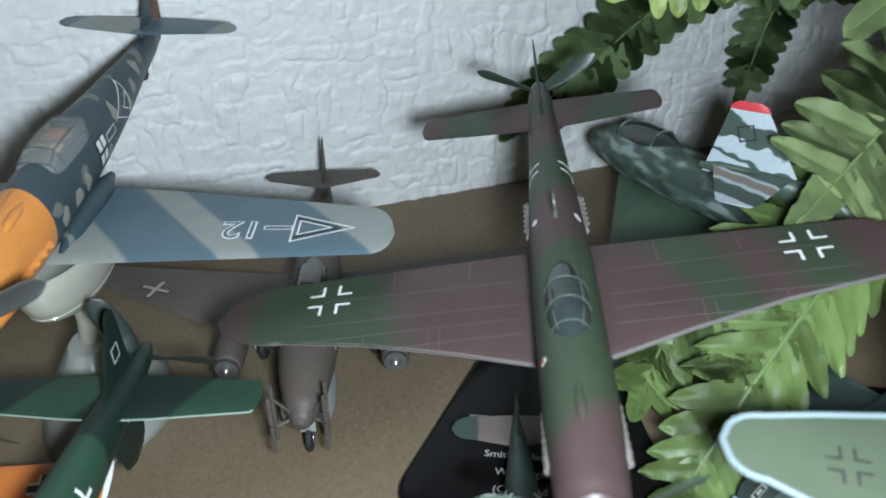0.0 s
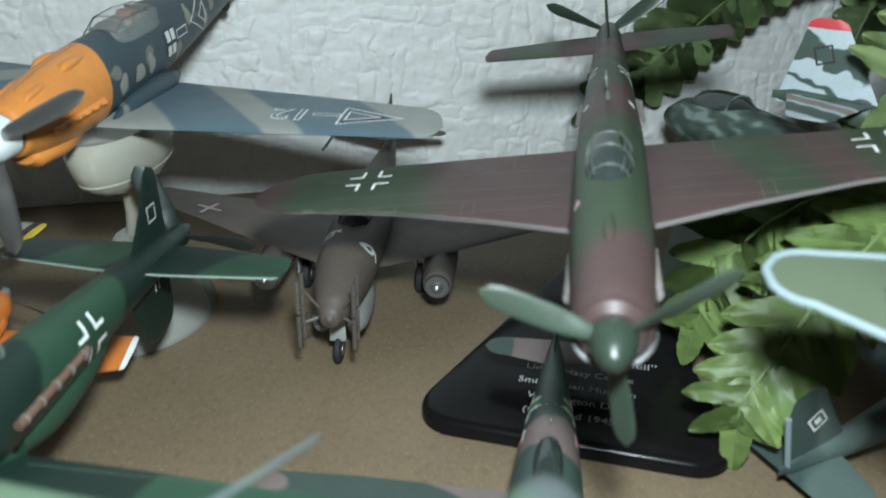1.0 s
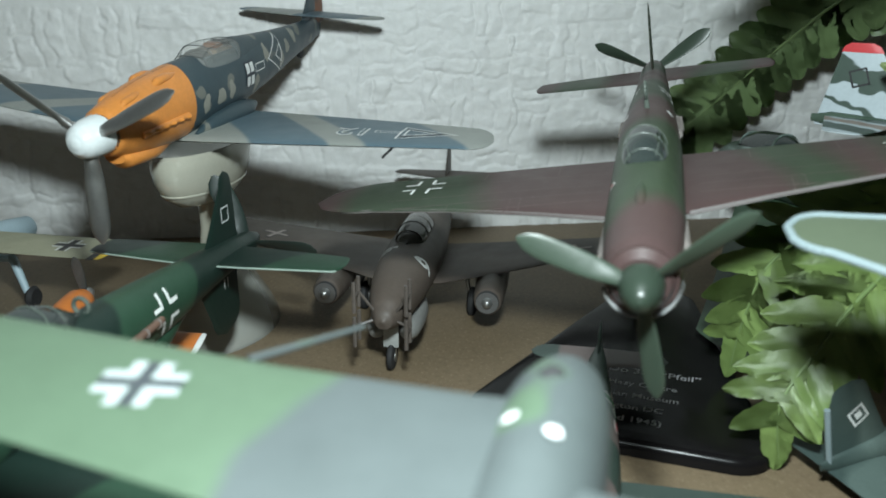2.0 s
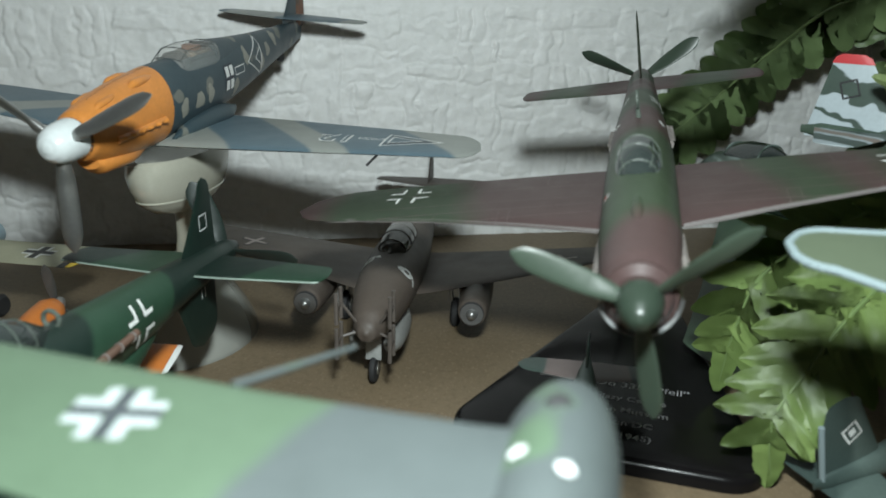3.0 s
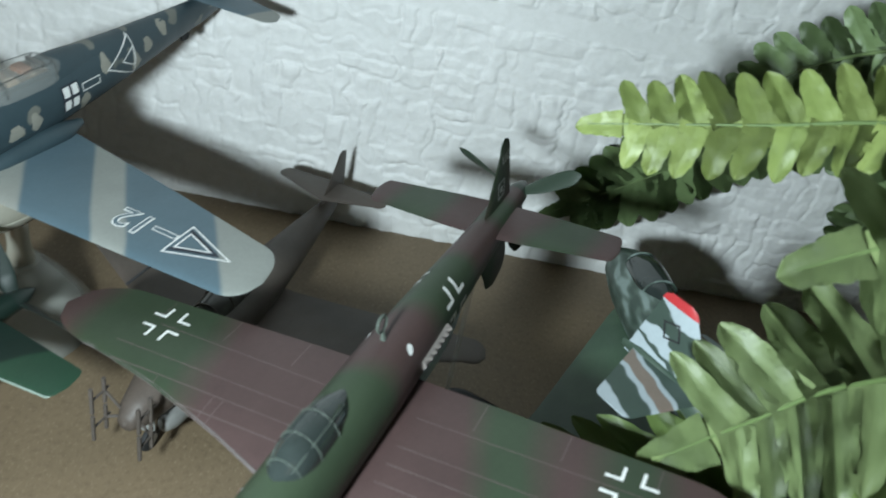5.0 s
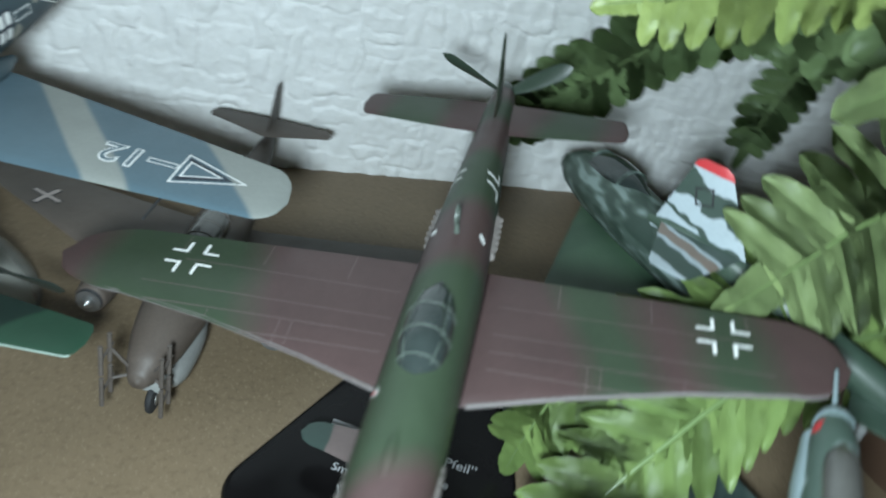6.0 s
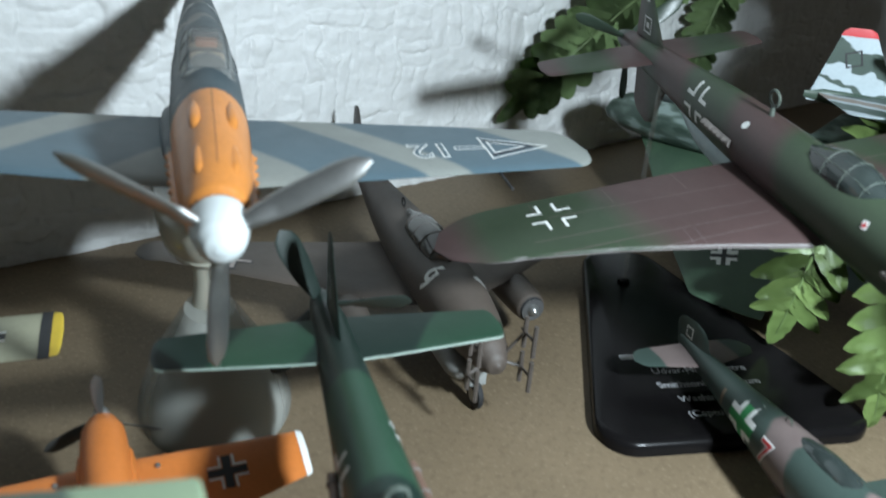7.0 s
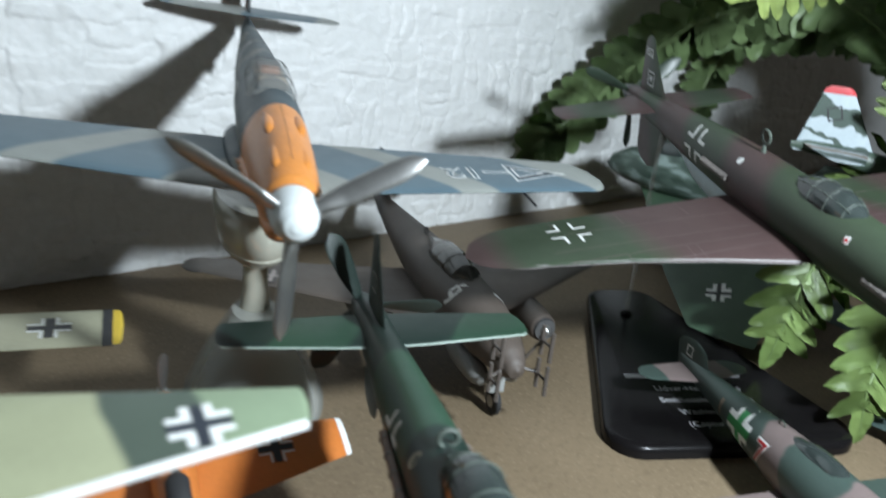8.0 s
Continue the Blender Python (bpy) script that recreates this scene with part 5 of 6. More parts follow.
g = simple_craft("swept_wing_model", "mottled dark green swept-wing model aircraft by the wall", mk,
                 [(0.0, 0.0, 0.0010, 0.0010), (-0.003, 0.0008, 0.0044, 0.0044), (-0.012, 0.0020, 0.0082, 0.0084), (-0.030, 0.0030, 0.0108, 0.0110), (-0.055, 0.0036, 0.0112, 0.0114), (-0.085, 0.0030, 0.0090, 0.0092), (-0.112, 0.0030, 0.0046, 0.0050), (-0.120, 0.003, 0.0024, 0.003)],
                 wk + tip_rows(wk[-1], 0.0025, 4), None, [(0.006, -0.090, -0.118, 0.0, 0.0024), (0.022, -0.104, -0.119, 0.0, 0.0016)], MOTTLE, DEEP_GREEN,
                 canopy_rows=[(-0.017, 0.0105, 0.0012, 0.0016), (-0.022, 0.0110, 0.0056, 0.0044), (-0.032, 0.0118, 0.0070, 0.0062), (-0.044, 0.0122, 0.0064, 0.0060), (-0.056, 0.0120, 0.0016, 0.0030)], canopy_mat=CANOPY_DO)
tk = surface(g["wings"]["left"])
edged_cross(g["wings"]["left"], on_top(-0.0862, 0.0405, -0.005, 25), tk, 0.0050, 0.0009, 0.0016, BLACK_PAINT)
part("canopy_frame", merge(*[rod(a, b, 0.0004, n=6) for x, w, h, z in ((-0.0235, 0.0060, 0.0050, 0.0112), (-0.0445, 0.0065, 0.0061, 0.0122)) for q in [[(x, w * math.cos(t), z + h * math.sin(t)) for t in np.linspace(0.1, 3.04, 12)]] for a, b in zip(q, q[1:])]), MOTTLE, g["canopy"])
part("landing_skid", body([(-0.020, -0.0380, 0.0008, 0.0008), (-0.030, -0.0425, 0.0022, 0.0014), (-0.070, -0.0425, 0.0022, 0.0014), (-0.080, -0.040, 0.0008, 0.0008)], 3, 12), DARK, g["thing"])
for x in (-0.034, -0.066):
    part("skid_strut", rod((x, 0, -0.008), (x, 0, -0.0420), 0.0012, n=10), METAL, g["thing"])

# small green and pink-grey fighter before the stand, 1:72
PINK_GREEN = camo("green_pink_grey_camouflage", [(0.046, 0.068, 0.058), (0.175, 0.135, 0.128)], 34, 0.008, (0.42, 0.05, 0.0), cuts=(0.60,), rough=0.42)
S_GREEN, S_PINK = (0.040, 0.062, 0.053), (0.150, 0.115, 0.108)
SMALL_HULL = ribbon("green_pink_grey_fuselage", (1, 0, 0.35), -0.13, 0.01, [(-0.13, S_GREEN), (-0.0635, S_PINK), (-0.0530, S_GREEN), (-0.034, S_PINK), (-0.020, S_GREEN)], 0.0006, 0.005, 110, rough=0.42)
SMALL_TAIL = ribbon("green_pink_grey_tailplane", (0, 1, 0), 0.0, 0.03, [(0.0, S_PINK), (0.0125, S_GREEN)], 0.0005, 0.0015, 90, mirrored=True, rough=0.42)
ms = craft_pose((0.0637 - 0.33 * 0.114, -0.0236 - 0.945 * 0.114, 0.0155), (-0.33, -0.945, 0.030), (0.945, -0.33, 0.0))
wsr = [(0.0, -0.030, -0.0560, -0.0050, 0.0046), (0.010, -0.0305, -0.0545, -0.0045, 0.0042), (0.045, -0.033, -0.0515, -0.0020, 0.0032), (0.062, -0.0345, -0.0490, -0.0008, 0.0024)]
sts = [(0.0, -0.1010, -0.1155, 0.0034, 0.0017), (0.014, -0.1045, -0.1150, 0.0034, 0.0014)]
fns = [(0.003, -0.0980, -0.1185, 0.0, 0.0026), (0.0095, -0.1030, -0.1200, 0.0, 0.0020)]
g = simple_craft("small_fighter_model", "small green and pink-grey camouflaged model fighter with a red seven", ms,
                 [(-0.004, 0.0, 0.0052, 0.0054), (-0.012, 0.0, 0.0076, 0.0080), (-0.028, 0.0002, 0.0088, 0.0092), (-0.046, 0.0006, 0.0088, 0.0092), (-0.064, 0.0014, 0.0074, 0.0080), (-0.084, 0.0026, 0.0050, 0.0058), (-0.104, 0.0036, 0.0026, 0.0038), (-0.117, 0.004, 0.0007, 0.0024)],
                 wsr + tip_rows(wsr[-1], 0.0062, 6), sts + tip_rows(sts[-1], 0.0066, 5), fns + tip_rows(fns[-1], 0.0042, 5), SMALL_HULL, PINK_GREEN,
                 canopy_rows=[(-0.038, 0.0072, 0.0014, 0.0016), (-0.042, 0.0074, 0.0036, 0.0034), (-0.050, 0.0074, 0.0038, 0.0040), (-0.058, 0.0070, 0.0032, 0.0030), (-0.063, 0.007, 0.0008, 0.0014)], canopy_mat=CANOPY_DO)
for side in ("stab_left", "stab_right"):
    g[side].data.materials[0] = SMALL_TAIL
th = surface(g["hull"])
for s in (1, -1):
    part("cross_marking", lay(drawing(chevrons(0.0058, 0.0016, 0.0013)), on_side(-0.0760, 0.0030, s, y=0.02), th), WHITE_PAINT, g["hull"], "white angled cross")
    part("cross_core", lay(drawing(plus(0.0058, 0.0013)), on_side(-0.0760, 0.0030, s, y=0.02), th, 0.00011), GREEN_PAINT, g["hull"], "green cross core")
    part("number_rim", lay(written("7", 0.0098, 0.00036), on_side(-0.0640, -0.0012, s, y=0.02), th, 0.0001), WHITE_PAINT, g["hull"])
    part("number_marking", lay(written("7", 0.0098, -0.00002), on_side(-0.0640, -0.0012, s, y=0.02), th, 0.00022), RED_PAINT, g["hull"])
    part("bar_marking", lay(drawing([rect(-0.0006, -0.0026, 0.0006, 0.0026)]), on_side(-0.0870, 0.0034, s, y=0.02), th), TAN, g["hull"])
    part("fin_emblem", lay(drawing(outline([(-0.0016, -0.0016), (0.0016, -0.0016), (0.0016, 0.0016), (-0.0016, 0.0016)], 0.0005)), on_side(-0.1125, 0.0092, s, y=0.02), surface(g["fin"])), WHITE_PAINT, g["fin"])
    wheel_leg(g["thing"], -0.036, s * 0.016, -0.005, -0.0144)
part("spinner", body([(0.006, 0, 0.0004, 0.0004), (0.004, 0, 0.0026, 0.0026), (-0.004, 0, 0.0050, 0.0050)], 3, 20), PINK_GREEN, g["thing"])
airscrew(g["thing"], 0.0, 0.0, 3, 0.0205, 0.0042, SCREW_DARK, 60)
part("aerial_ring", merge(*[rod((-0.0655 + 0.0012 * math.cos(a), 0, 0.0096 + 0.0012 * math.sin(a)), (-0.0655 + 0.0012 * math.cos(a + 0.5), 0, 0.0096 + 0.0012 * math.sin(a + 0.5)), 0.0002, n=6) for a in np.arange(0, 6.2, 0.5)]), DULL_GREEN, g["thing"])

# dark green tail beside the stand, heading away under the fern
GREY_GREEN = camo("grey_green_paint_two_tone", [(0.046, 0.070, 0.064), (0.090, 0.125, 0.112)], 40, 0.03, (0.2, 0, 0.1), cuts=(0.52,), rough=0.45)
md = craft_pose((0.1130, -0.0785, 0.0085), (0.955, 0.22, 0.16), (-0.22, 0.975, 0.0))
fd = [(-0.002, 0.0150, -0.0050, 0.0, 0.0016), (0.016, 0.0075, -0.0060, 0.0, 0.0013), (0.020, 0.0060, -0.0050, 0.0, 0.0011)]
sd = [(0.0, 0.0110, -0.0060, -0.0015, 0.0014), (0.014, 0.0080, -0.0060, -0.0015, 0.0011)]
wd = [(0.0, 0.070, 0.042, -0.002, 0.0032), (0.045, 0.064, 0.046, 0.0, 0.0020)]
g = simple_craft("green_tail_model", "grey-green model aircraft with a small white fin mark beside the stand", md,
                 [(0.095, 0.0, 0.0006, 0.0006), (0.091, 0.0, 0.0046, 0.0048), (0.070, 0.0, 0.0062, 0.0070), (0.040, 0.0, 0.0056, 0.0066), (0.012, 0.0, 0.0030, 0.0040), (-0.004, 0.0002, 0.0012, 0.0024), (-0.008, 0.0004, 0.0004, 0.0012)],
                 wd + tip_rows(wd[-1], 0.006, 4), sd + tip_rows(sd[-1], 0.0035, 4), fd + tip_rows(fd[-1], 0.003, 4), GREY_GREEN, GREY_GREEN)
tfd = surface(g["fin"])
for s in (1, -1):
    part("fin_emblem", lay(drawing(outline([(-0.0022, -0.0022), (0.0022, -0.0022), (0.0022, 0.0022), (-0.0022, 0.0022)], 0.0006) + [rect(-0.001, -0.001, 0.001, 0.001)]), on_side(0.0030, 0.0125, s, 30), tfd), WHITE_PAINT, g["fin"])
# pale rod imitating the highlight along the rudder's rear edge
part("rudder_highlight", rod((-0.0054, 0, 0.001), (-0.0062, 0, 0.017), 0.0008, n=8), ICE, g["thing"], "pale rudder edge")
wheel_leg(g["thing"], 0.060, 0.012, -0.004, -0.0190)
wheel_leg(g["thing"], 0.060, -0.012, -0.004, -0.0190)

# small orange fighter
OR_PAINT = paint("bright_orange_paint", (0.60, 0.185, 0.04), 0.42, 0.12)
mo = craft_pose((-0.1012, 0.0180, 0.0245), (0.22, 0.95, 0.22), (-0.97, 0.22, 0.0))
wo = [(0.0, -0.0090, -0.0350, -0.0055, 0.0034), (0.006, -0.0092, -0.0345, -0.0053, 0.0032), (0.0440, -0.0105, -0.0240, -0.0050, 0.0018)]
g = simple_craft("small_orange_fighter_model", "small bright orange model fighter with black crosses on its wings", mo,
                 [(-0.001, 0.0, 0.0034, 0.0036), (-0.004, 0.0, 0.0048, 0.0052), (-0.012, 0.0, 0.0054, 0.0062), (-0.030, 0.0, 0.0052, 0.0062), (-0.050, 0.0008, 0.0036, 0.0048), (-0.070, 0.0016, 0.0018, 0.0030), (-0.082, 0.002, 0.0005, 0.0014)],
                 wo + tip_rows(wo[-1], 0.0016, 4), [(0.0, -0.070, -0.080, 0.002, 0.0012), (0.015, -0.0725, -0.080, 0.002, 0.0010)], [(0.0, -0.069, -0.082, 0.0, 0.0014), (0.012, -0.076, -0.083, 0.0, 0.0010)], OR_PAINT, OR_PAINT,
                 canopy_rows=[(-0.030, 0.0055, 0.0010, 0.0010), (-0.033, 0.0056, 0.0028, 0.0022), (-0.039, 0.0056, 0.0028, 0.0022), (-0.044, 0.0054, 0.0008, 0.0010)], canopy_mat=DARK)
for s, nm in ((1, "left"), (-1, "right")):
    w = g["wings"][nm]
    t = surface(w)
    edged_cross(w, on_top(-0.0185, s * 0.0262, 0.02), t, 0.0046, 0.0013, 0.0006, BLACK_PAINT)
    part("wing_tip", foil([(0.0440, -0.0103, -0.0243, -0.0050, 0.0021)] + tip_rows((0.0452, -0.0104, -0.0240, -0.0050, 0.0019), 0.0006, 3), nm, 7), WHITE_PAINT, w, "white wing tip")
    part("cowl_flap", body([(-0.010, 0, 0.0008, 0.0016), (-0.013, 0, 0.0012, 0.0020), (-0.020, 0, 0.0010, 0.0018)], 2, 10), OR_PAINT, g["thing"]).location = (0, s * 0.0052, -0.001)
    wheel_leg(g["thing"], -0.013, s * 0.011, -0.004, -0.0217, 0.0034)
part("spinner", body([(0.004, 0, 0.0003, 0.0003), (0.003, 0, 0.0015, 0.0015), (-0.001, 0, 0.0030, 0.0030)], 3, 18), METAL, g["thing"])
airscrew(g["thing"], 0.0, 0.0, 3, 0.0155, 0.0032, paint("dark_grey_screw", (0.09, 0.09, 0.085), 0.35, 0.2, metal=0.4), 0)

# near wing in cream and green
CREAM_GREEN = ribbon("cream_and_green_wing", (0.25, -1, 0), -0.07, 0.07, [(-0.07, (0.33, 0.345, 0.215)), (0.031, (0.060, 0.082, 0.062)), (0.0445, (0.20, 0.26, 0.165))], 0.0007, 0.0015, 60, rough=0.45, wear=0.08)
mn = craft_pose((-0.1645, -0.0540, 0.0745), (0.3, 0.95, 0.03), (-0.95, 0.3, 0.0))
wn = [(0.0, 0.0125, -0.0205, 0.0, 0.0040), (0.010, 0.0115, -0.0190, 0.0, 0.0038), (0.0590, 0.0052, -0.0046, 0.0010, 0.0022)]
g = simple_craft("cream_wing_model", "cream and green model aircraft with a white-edged wing", mn,
                 [(0.048, 0.0, 0.0008, 0.0008), (0.045, 0.0, 0.0050, 0.0050), (0.030, 0.0, 0.0066, 0.0072), (0.0, 0.0, 0.0070, 0.0082), (-0.030, 0.001, 0.0046, 0.0058), (-0.060, 0.002, 0.0012, 0.0024)],
                 wn + tip_rows(wn[-1], 0.0010, 3), [(0.0, -0.044, -0.058, 0.002, 0.0014), (0.022, -0.048, -0.058, 0.002, 0.0011)], [(0.002, -0.042, -0.060, 0, 0.0016), (0.017, -0.052, -0.061, 0, 0.0012)], PALE_GREEN, CREAM_GREEN)
w = g["wings"]["right"]
edged_cross(w, on_top(-0.0028, -0.0438, 0.02, 8), surface(w), 0.0047, 0.0010, 0.0014, INK)
# white rods imitate the light caught by the wing's rear edge
part("wing_rim", merge(*[rod((b - 0.0001, -y, z), (b2 - 0.0001, -y2, z2), 0.0008, n=8) for (y, a, b, z, t), (y2, a2, b2, z2, t2) in zip(wn, wn[1:])]), WHITE_PAINT, w, "white trailing edge")
held_up(mn, (-0.1645, -0.054), 0.0, -0.006)

# cream wing with a yellow tip, spatted wheels
CREAM = camo("cream_paint", [(0.40, 0.39, 0.27), (0.36, 0.355, 0.25)], 40, 0.1, cuts=(0.5,), rough=0.5)
PALE_BLUE = paint("pale_blue_paint", (0.40, 0.52, 0.58), 0.42, 0.08)
my = craft_pose((-0.1665, 0.0740, 0.0290), (0.28, 0.96, 0.0), (-0.92, 0.40, 0.0))
wy = [(0.0, 0.012, -0.011, 0.0, 0.0026), (0.064, 0.0118, -0.0108, -0.0010, 0.0022)]
g = simple_craft("yellow_tip_model", "cream model aircraft with yellow wing tips and pale blue wheel struts", my,
                 [(0.045, -0.008, 0.0008, 0.0008), (0.042, -0.008, 0.0044, 0.0048), (0.020, -0.007, 0.0058, 0.0070), (-0.010, -0.006, 0.0052, 0.0066), (-0.045, -0.004, 0.0014, 0.0026)],
                 wy, [(0.0, -0.036, -0.046, -0.003, 0.0012), (0.018, -0.037, -0.046, -0.003, 0.0010)], [(0.0, -0.034, -0.047, 0.0, 0.0014), (0.012, -0.040, -0.047, 0.0, 0.0010)], PALE_BLUE, CREAM)
w = g["wings"]["right"]
part("tip_band", foil([(0.0630, 0.0123, -0.0113, -0.0010, 0.0030), (0.0658, 0.0123, -0.0113, -0.0010, 0.0030)], "right", 8), BLACK_PAINT, w, "black band at the tip")
part("wing_tip", foil([(0.0655, 0.0116, -0.0106, -0.0010, 0.0022), (0.0675, 0.0112, -0.0104, -0.0010, 0.0022)] + tip_rows((0.0675, 0.0112, -0.0104, -0.0010, 0.0022), 0.0012, 4), "right", 8), YELLOW_PAINT, w, "yellow wing tip")
edged_cross(w, on_top(0.0005, -0.0490, 0.02), surface(w), 0.0058, 0.0015, 0.0009, BLACK_PAINT)
for s in (1, -1):
    part("wheel_strut", merge(rod((0.012, s * 0.006, -0.012), (0.006, s * 0.019, -0.009), 0.0014, 0.0017, 10), rod((0.006, s * 0.019, -0.009), (0.004, s * 0.0245, -0.0225), 0.0018, 0.0014, 10)), PALE_BLUE, g["thing"], "pale blue bent wheel strut")
    wl = part("wheel", lathe([(0.0006, -0.0014), (0.0034, -0.0015), (0.0046, 0.0), (0.0034, 0.0015), (0.0006, 0.0014)], 20), RUBBER, g["thing"])
    wl.matrix_local = Matrix.Translation((0.004, s * 0.0268, -0.0244)) @ Matrix.Rotation(radians(90), 4, "X")

# ---- artificial fern ----
def leaf_paint(name, young, old):
    m = blank(name)
    nt = m.node_tree
    b = nt.nodes["Principled BSDF"]
    info = nt.nodes.new("ShaderNodeObjectInfo")
    tone = ramp(nt, info.outputs["Random"], [(0.0, old), (1.0, young)])
    v = mapped(nt)
    vein = ramp(nt, noise_node(nt, 1.6, 2, 0.5, v), [(0.3, (0.86, 0.88, 0.82)), (0.7, (1.06, 1.05, 1.0))])
    nt.links.new(mixed(nt, 1.0, tone, vein, "MULTIPLY"), b.inputs["Base Color"])
    b.inputs["Roughness"].default_value = 0.40
    b.inputs["Specular IOR Level"].default_value = 0.35
    k = nt.nodes.new("ShaderNodeBump")
    k.inputs["Distance"].default_value, k.inputs["Strength"].default_value = 0.0006, 0.5
    nt.links.new(noise_node(nt, 3, 2, 0.5, v), k.inputs["Height"])
    nt.links.new(k.outputs[0], b.inputs["Normal"])
    return m


LEAF = leaf_paint("fresh_green_plastic_leaf", (0.195, 0.275, 0.092), (0.162, 0.240, 0.078))
LEAF_YOUNG = leaf_paint("yellow_green_plastic_leaf", (0.300, 0.370, 0.125), (0.255, 0.330, 0.105))
LEAF_DARK = leaf_paint("dark_green_plastic_leaf", (0.176, 0.250, 0.114), (0.140, 0.206, 0.092))
LEAF_DUSTY = leaf_paint("dull_green_plastic_leaf", (0.218, 0.282, 0.128), (0.184, 0.247, 0.108))
STEM = paint("green_plastic_stem", (0.16, 0.235, 0.085), 0.4)
STEM_DARK = paint("dark_green_plastic_stem", (0.150, 0.212, 0.085), 0.4)


def leaf_mesh(name, mat, seed, pointed=False):
    """One leaflet, a unit long along x and a unit wide: it joins the stem at full width, ends in a blunt point, with wavy edges, a sunk rib, real thickness."""
    rng = random.Random(seed)
    n, k = 14, 7
    bm = bmesh.new()
    grid = []
    ph, bow = rng.uniform(0, 6), rng.uniform(-0.06, 0.06)
    for i in range(n + 1):
        u = i / n
        if pointed:
            w = 0.52 * (1 - 0.12 * min(1.0, u / 0.4)) * max(0.03, 1 - u ** 3.2) ** 0.72
        else:
            w = 0.52 * (1 - 0.20 * min(1.0, u / 0.45)) * max(0.03, 1 - u ** 5.0) ** 0.6
        row = []
        for j in range(k):
            v = j / (k - 1) * 2 - 1
            edge = 1 + (0.05 * math.sin(u * 26 + ph + v) + 0.04 * math.sin(u * 11 + 2 * ph)) * min(1.0, u / 0.3)
            z = 0.020 * abs(v) ** 1.6 - 0.016 * math.exp(-(v / 0.25) ** 2) + 0.022 * math.sin(u * 13 + ph + 2 * v) * abs(v) * min(1.0, u / 0.3) - 0.12 * u * u + 0.016 * math.sin(u * 7 + ph) * u
            row.append(bm.verts.new((u, w * v * edge + bow * u * u * 2, z)))
        grid.append(row)
    for a, b in zip(grid, grid[1:]):
        for j in range(k - 1):
            bm.faces.new((a[j], a[j + 1], b[j + 1], b[j]))
    bmesh.ops.solidify(bm, geom=bm.faces[:], thickness=0.018)
    for f in bm.faces:
        f.smooth = True
    me = bpy.data.meshes.new(name)
    bm.to_mesh(me)
    bm.free()
    me.materials.append(mat)
    return me


LEAVES = {m.name: [leaf_mesh("leaflet", m, q, m is LEAF) for q in range(5)] for m in (LEAF, LEAF_YOUNG, LEAF_DARK, LEAF_DUSTY)}
fern = thing("artificial_fern", "green plastic fern with arching fronds beside the models", "plant", Matrix.Translation((0.27, -0.02, 0.0)))
WEBS = {"yellow_green_plastic_leaf": paint("yellow_green_web", (0.278, 0.350, 0.115), 0.52, 0.1, spec=0.35), "fresh_green_plastic_leaf": paint("fresh_green_web", (0.205, 0.282, 0.092), 0.52, 0.1, spec=0.35), "dark_green_plastic_leaf": paint("dark_green_web", (0.165, 0.228, 0.092), 0.52, 0.1, spec=0.35),
        "dull_green_plastic_leaf": paint("dull_green_web", (0.205, 0.266, 0.105), 0.52, 0.1, spec=0.35)}
BASE = Vector((0.27, -0.02, 0.0))


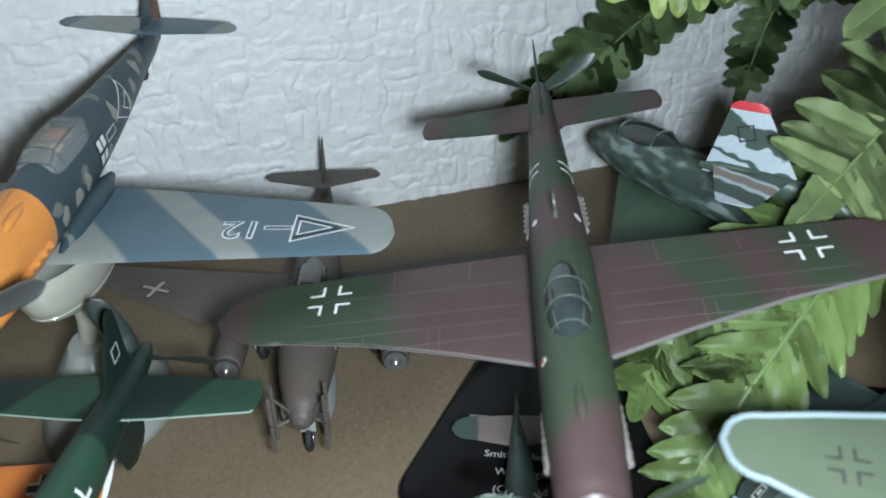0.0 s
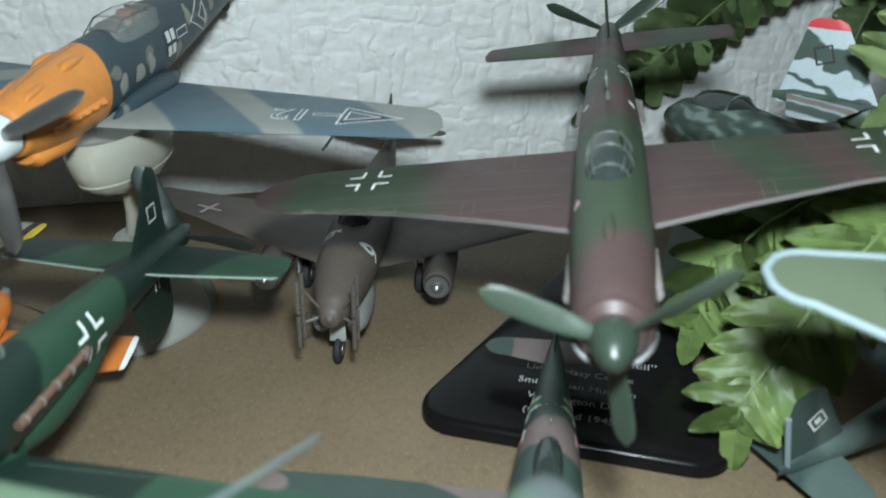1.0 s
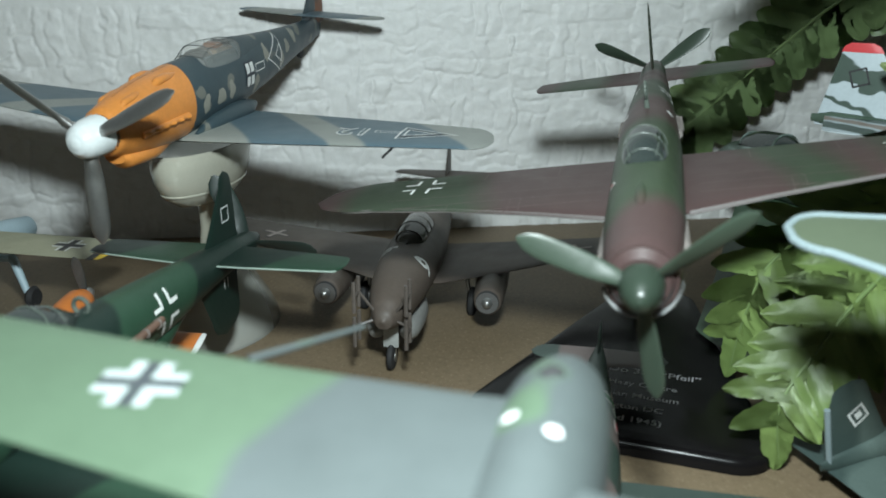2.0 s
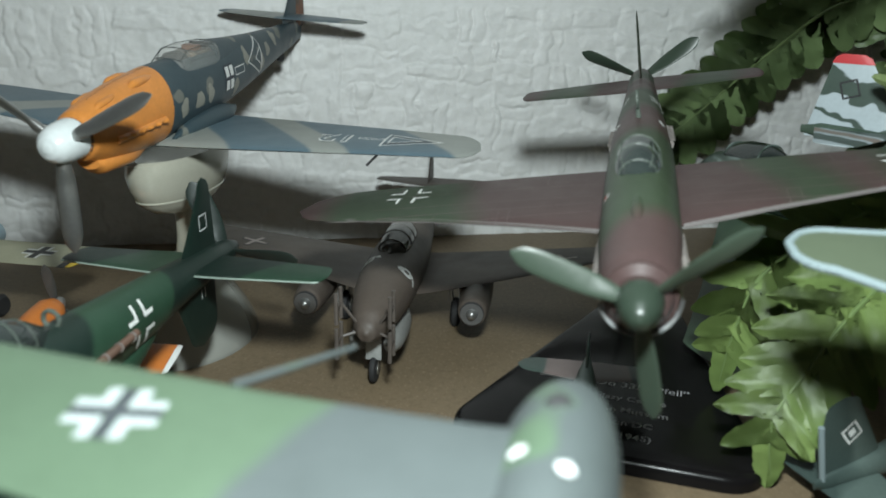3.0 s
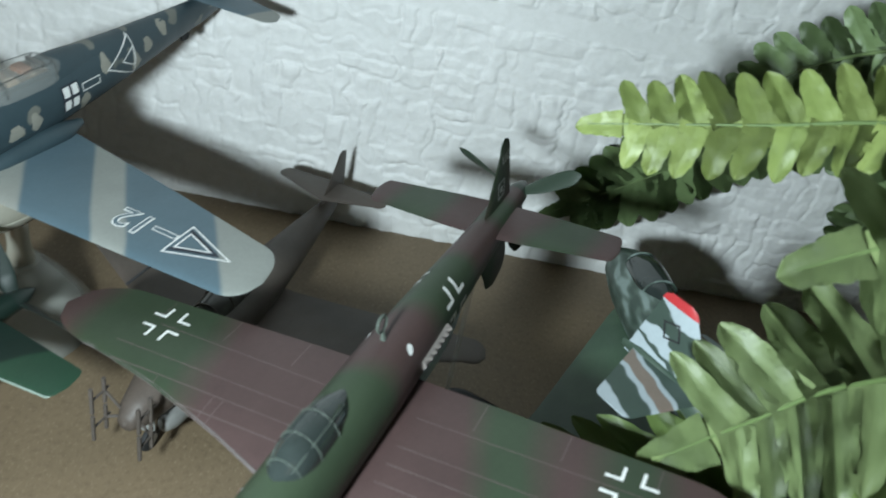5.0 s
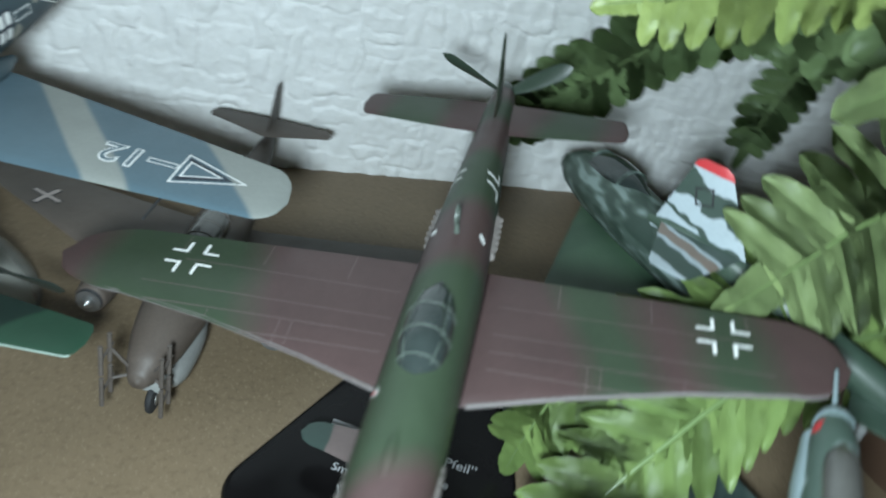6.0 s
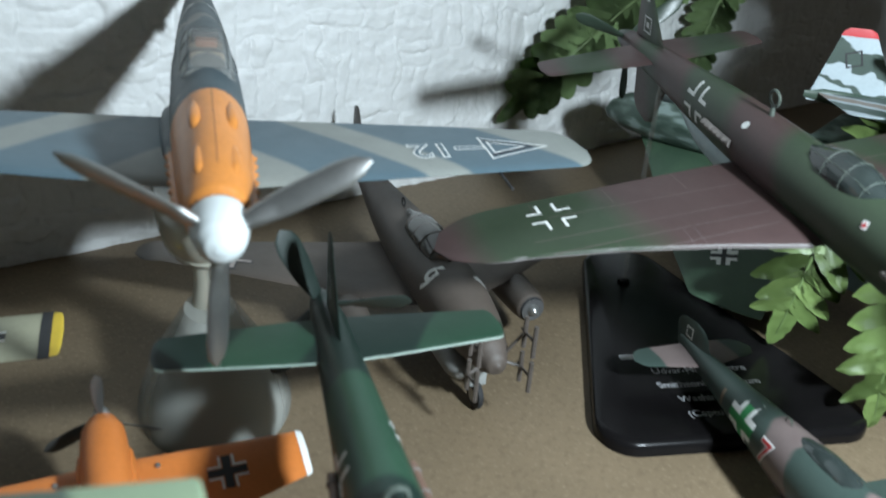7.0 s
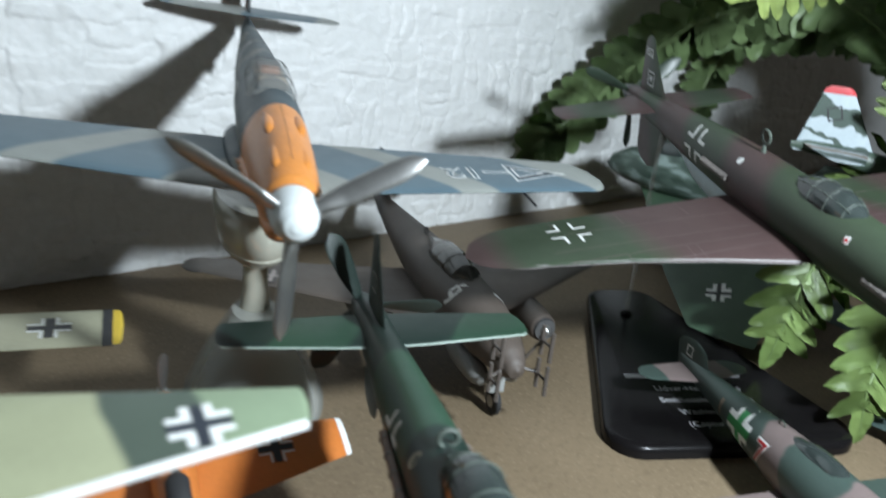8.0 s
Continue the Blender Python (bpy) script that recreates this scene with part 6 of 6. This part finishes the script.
def frond(points, facing, length, spacing, mat, seed, lean=62, tip=0.25, fat=1.0, web=0.06):
    """A stem through some points, from the tip to the root, with leaflets on both sides."""
    rng = random.Random(seed)
    pts = [Vector(p) for p in spline([(i, *p) for i, p in enumerate(points)], 10) for p in [p[1:]]]
    st = merge(*[rod(a, b, 0.00012 + 0.0011 * i / len(pts), 0.00012 + 0.0011 * (i + 1) / len(pts), 8) for i, (a, b) in enumerate(zip(pts, pts[1:]))])
    st.transform(Matrix.Translation(-BASE))
    stem = part("frond", st, STEM_DARK if mat is LEAF_DARK else STEM, fern)
    # the web of the leaf along the stem, folded a little upwards
    n1 = Vector(facing).normalized()
    rows_, run = [], 0.0
    for i, q in enumerate(pts):
        al = (pts[max(i - 1, 0)] - pts[min(i + 1, len(pts) - 1)]).normalized()
        nn = (n1 - al * n1.dot(al)).normalized()
        ac = nn.cross(al)
        run += (q - pts[i - 1]).length if i else 0.0
        w = length * web * (0.05 + 0.95 * min(1.0, run / (length * 1.1))) * (0.9 + 0.1 * math.sin(i * 1.7))
        rows_.append([q - BASE + ac * w * c + nn * (lift - 0.0013) for c, lift in ((-1, 0.0), (-0.5, 0.0), (0, 0.0004), (0.5, 0.0), (1, 0.0), (1, -0.0003), (0, -0.0003), (-1, -0.0003))])
    part("leaf_web", skin(rows_), WEBS[mat.name], stem)
    dist = [0.0]
    for a, b in zip(pts, pts[1:]):
        dist.append(dist[-1] + (b - a).length)
    s, k = length * tip * 0.85, 0
    total = dist[-1]
    n0 = Vector(facing).normalized()
    while s < total:
        i = max(q for q in range(len(dist)) if dist[q] <= s)
        i = min(i, len(pts) - 2)
        f = (s - dist[i]) / max(1e-9, dist[i + 1] - dist[i])
        at = pts[i].lerp(pts[i + 1], f)
        along = (pts[i] - pts[i + 1]).normalized()
        nn = (n0 - along * n0.dot(along)).normalized()
        across = nn.cross(along)
        size = length * (tip + (1 - tip) * min(1.0, s / (length * 2.2)))
        step = spacing * (0.45 + 0.55 * min(1.0, s / (length * 1.5)))
        for side in ((1, -1) if k else (0,)):
            ang = radians(lean + rng.uniform(-3, 3)) if side else 0.0
            d = along * math.cos(ang) + across * side * math.sin(ang)
            d = (d + nn * rng.uniform(0.0, 0.06)).normalized()
            up = (nn - d * nn.dot(d)).normalized()
            yv = up.cross(d)
            q = size * rng.uniform(0.93, 1.07)
            wide = step * math.sin(radians(lean)) * fat * rng.uniform(0.97, 1.05) if side else size * 0.62
            m = Matrix((d, yv, up)).transposed().to_4x4()
            ob = new("leaflet", LEAVES[mat.name][rng.randrange(5)])
            ob.parent = stem
            ob.matrix_local = Matrix.Translation(at - BASE) @ m @ Matrix.Diagonal((q, wide, q, 1))
        k += 1
        s += step


frond([(0.1138, 0.0252, 0.1335), (0.1544, 0.0184, 0.1450), (0.1919, 0.0121, 0.1556), (0.225, 0.004, 0.152), (0.26, -0.012, 0.11)], (-0.35, -0.75, 0.45), 0.0150, 0.0078, LEAF_YOUNG, 1, 68, tip=0.72, fat=1.14, web=0.42)
frond([(0.1290, 0.1490, 0.0310), (0.1620, 0.1400, 0.0610), (0.1910, 0.1200, 0.0970), (0.2100, 0.1000, 0.1180), (0.240, 0.055, 0.132), (0.265, 0.0, 0.09)], (-0.15, -0.97, 0.1), 0.0205, 0.0088, LEAF_DARK, 2, 68, tip=0.6, fat=1.7, web=0.55)
frond([(0.1390, -0.0440, 0.0840), (0.1600, -0.0365, 0.0950), (0.1805, -0.0317, 0.1077), (0.215, -0.026, 0.112), (0.262, -0.022, 0.08)], (-0.42, -0.78, 0.46), 0.0285, 0.0098, LEAF_DUSTY, 3, 73, tip=0.6, fat=1.34, web=0.38)
frond([(0.1000, -0.0700, 0.0035), (0.0988, -0.0686, 0.0191), (0.1090, -0.0650, 0.0320), (0.1247, -0.0586, 0.0464), (0.160, -0.045, 0.066), (0.215, -0.03, 0.07), (0.262, -0.022, 0.03)], (-0.45, -0.75, 0.45), 0.0225, 0.0090, LEAF, 4, 55, tip=0.5, fat=1.34, web=0.38)
frond([(0.1030, -0.0310, 0.0110), (0.1050, -0.0330, 0.0300), (0.1130, -0.0330, 0.0480), (0.1400, -0.0280, 0.0600), (0.190, -0.02, 0.072), (0.255, -0.02, 0.045)], (-0.7, -0.6, 0.4), 0.0220, 0.0090, LEAF, 5, 54, tip=0.5, fat=1.28, web=0.28)
frond([(0.1640, 0.0800, 0.1180), (0.1850, 0.0750, 0.1450), (0.215, 0.05, 0.160), (0.255, 0.01, 0.12)], (-0.3, -0.85, 0.3), 0.0150, 0.0062, LEAF_DARK, 6, 70, tip=0.6, fat=1.5, web=0.50)
frond([(0.1560, -0.0300, 0.1340), (0.1850, -0.0280, 0.1480), (0.225, -0.02, 0.145), (0.262, -0.018, 0.09)], (-0.4, -0.65, 0.6), 0.0250, 0.0104, LEAF_DUSTY, 7, 70, tip=0.7, fat=1.32, web=0.34)
frond([(0.2580, 0.1400, 0.0330), (0.2630, 0.1400, 0.0600), (0.2700, 0.1350, 0.0900), (0.2760, 0.1100, 0.1180), (0.274, 0.05, 0.115)], (-0.35, -0.9, 0.1), 0.0158, 0.0064, LEAF_DARK, 8, 70, tip=0.6, fat=1.5, web=0.50)
part("plant_pot", lathe([(0.030, 0.0), (0.032, 0.002), (0.040, 0.052), (0.042, 0.054), (0.042, 0.060), (0.038, 0.060), (0.036, 0.050), (0.004, 0.048)], 40), paint("brown_pot", (0.12, 0.07, 0.045), 0.55), fern, "brown plant pot")
frond([(0.2200, 0.1020, 0.1010), (0.2320, 0.0950, 0.1100), (0.2450, 0.0820, 0.1180), (0.262, 0.045, 0.122), (0.268, 0.0, 0.08)], (-0.25, -0.95, 0.1), 0.0190, 0.0085, LEAF_DARK, 9, 68, tip=0.6, fat=1.7, web=0.55)
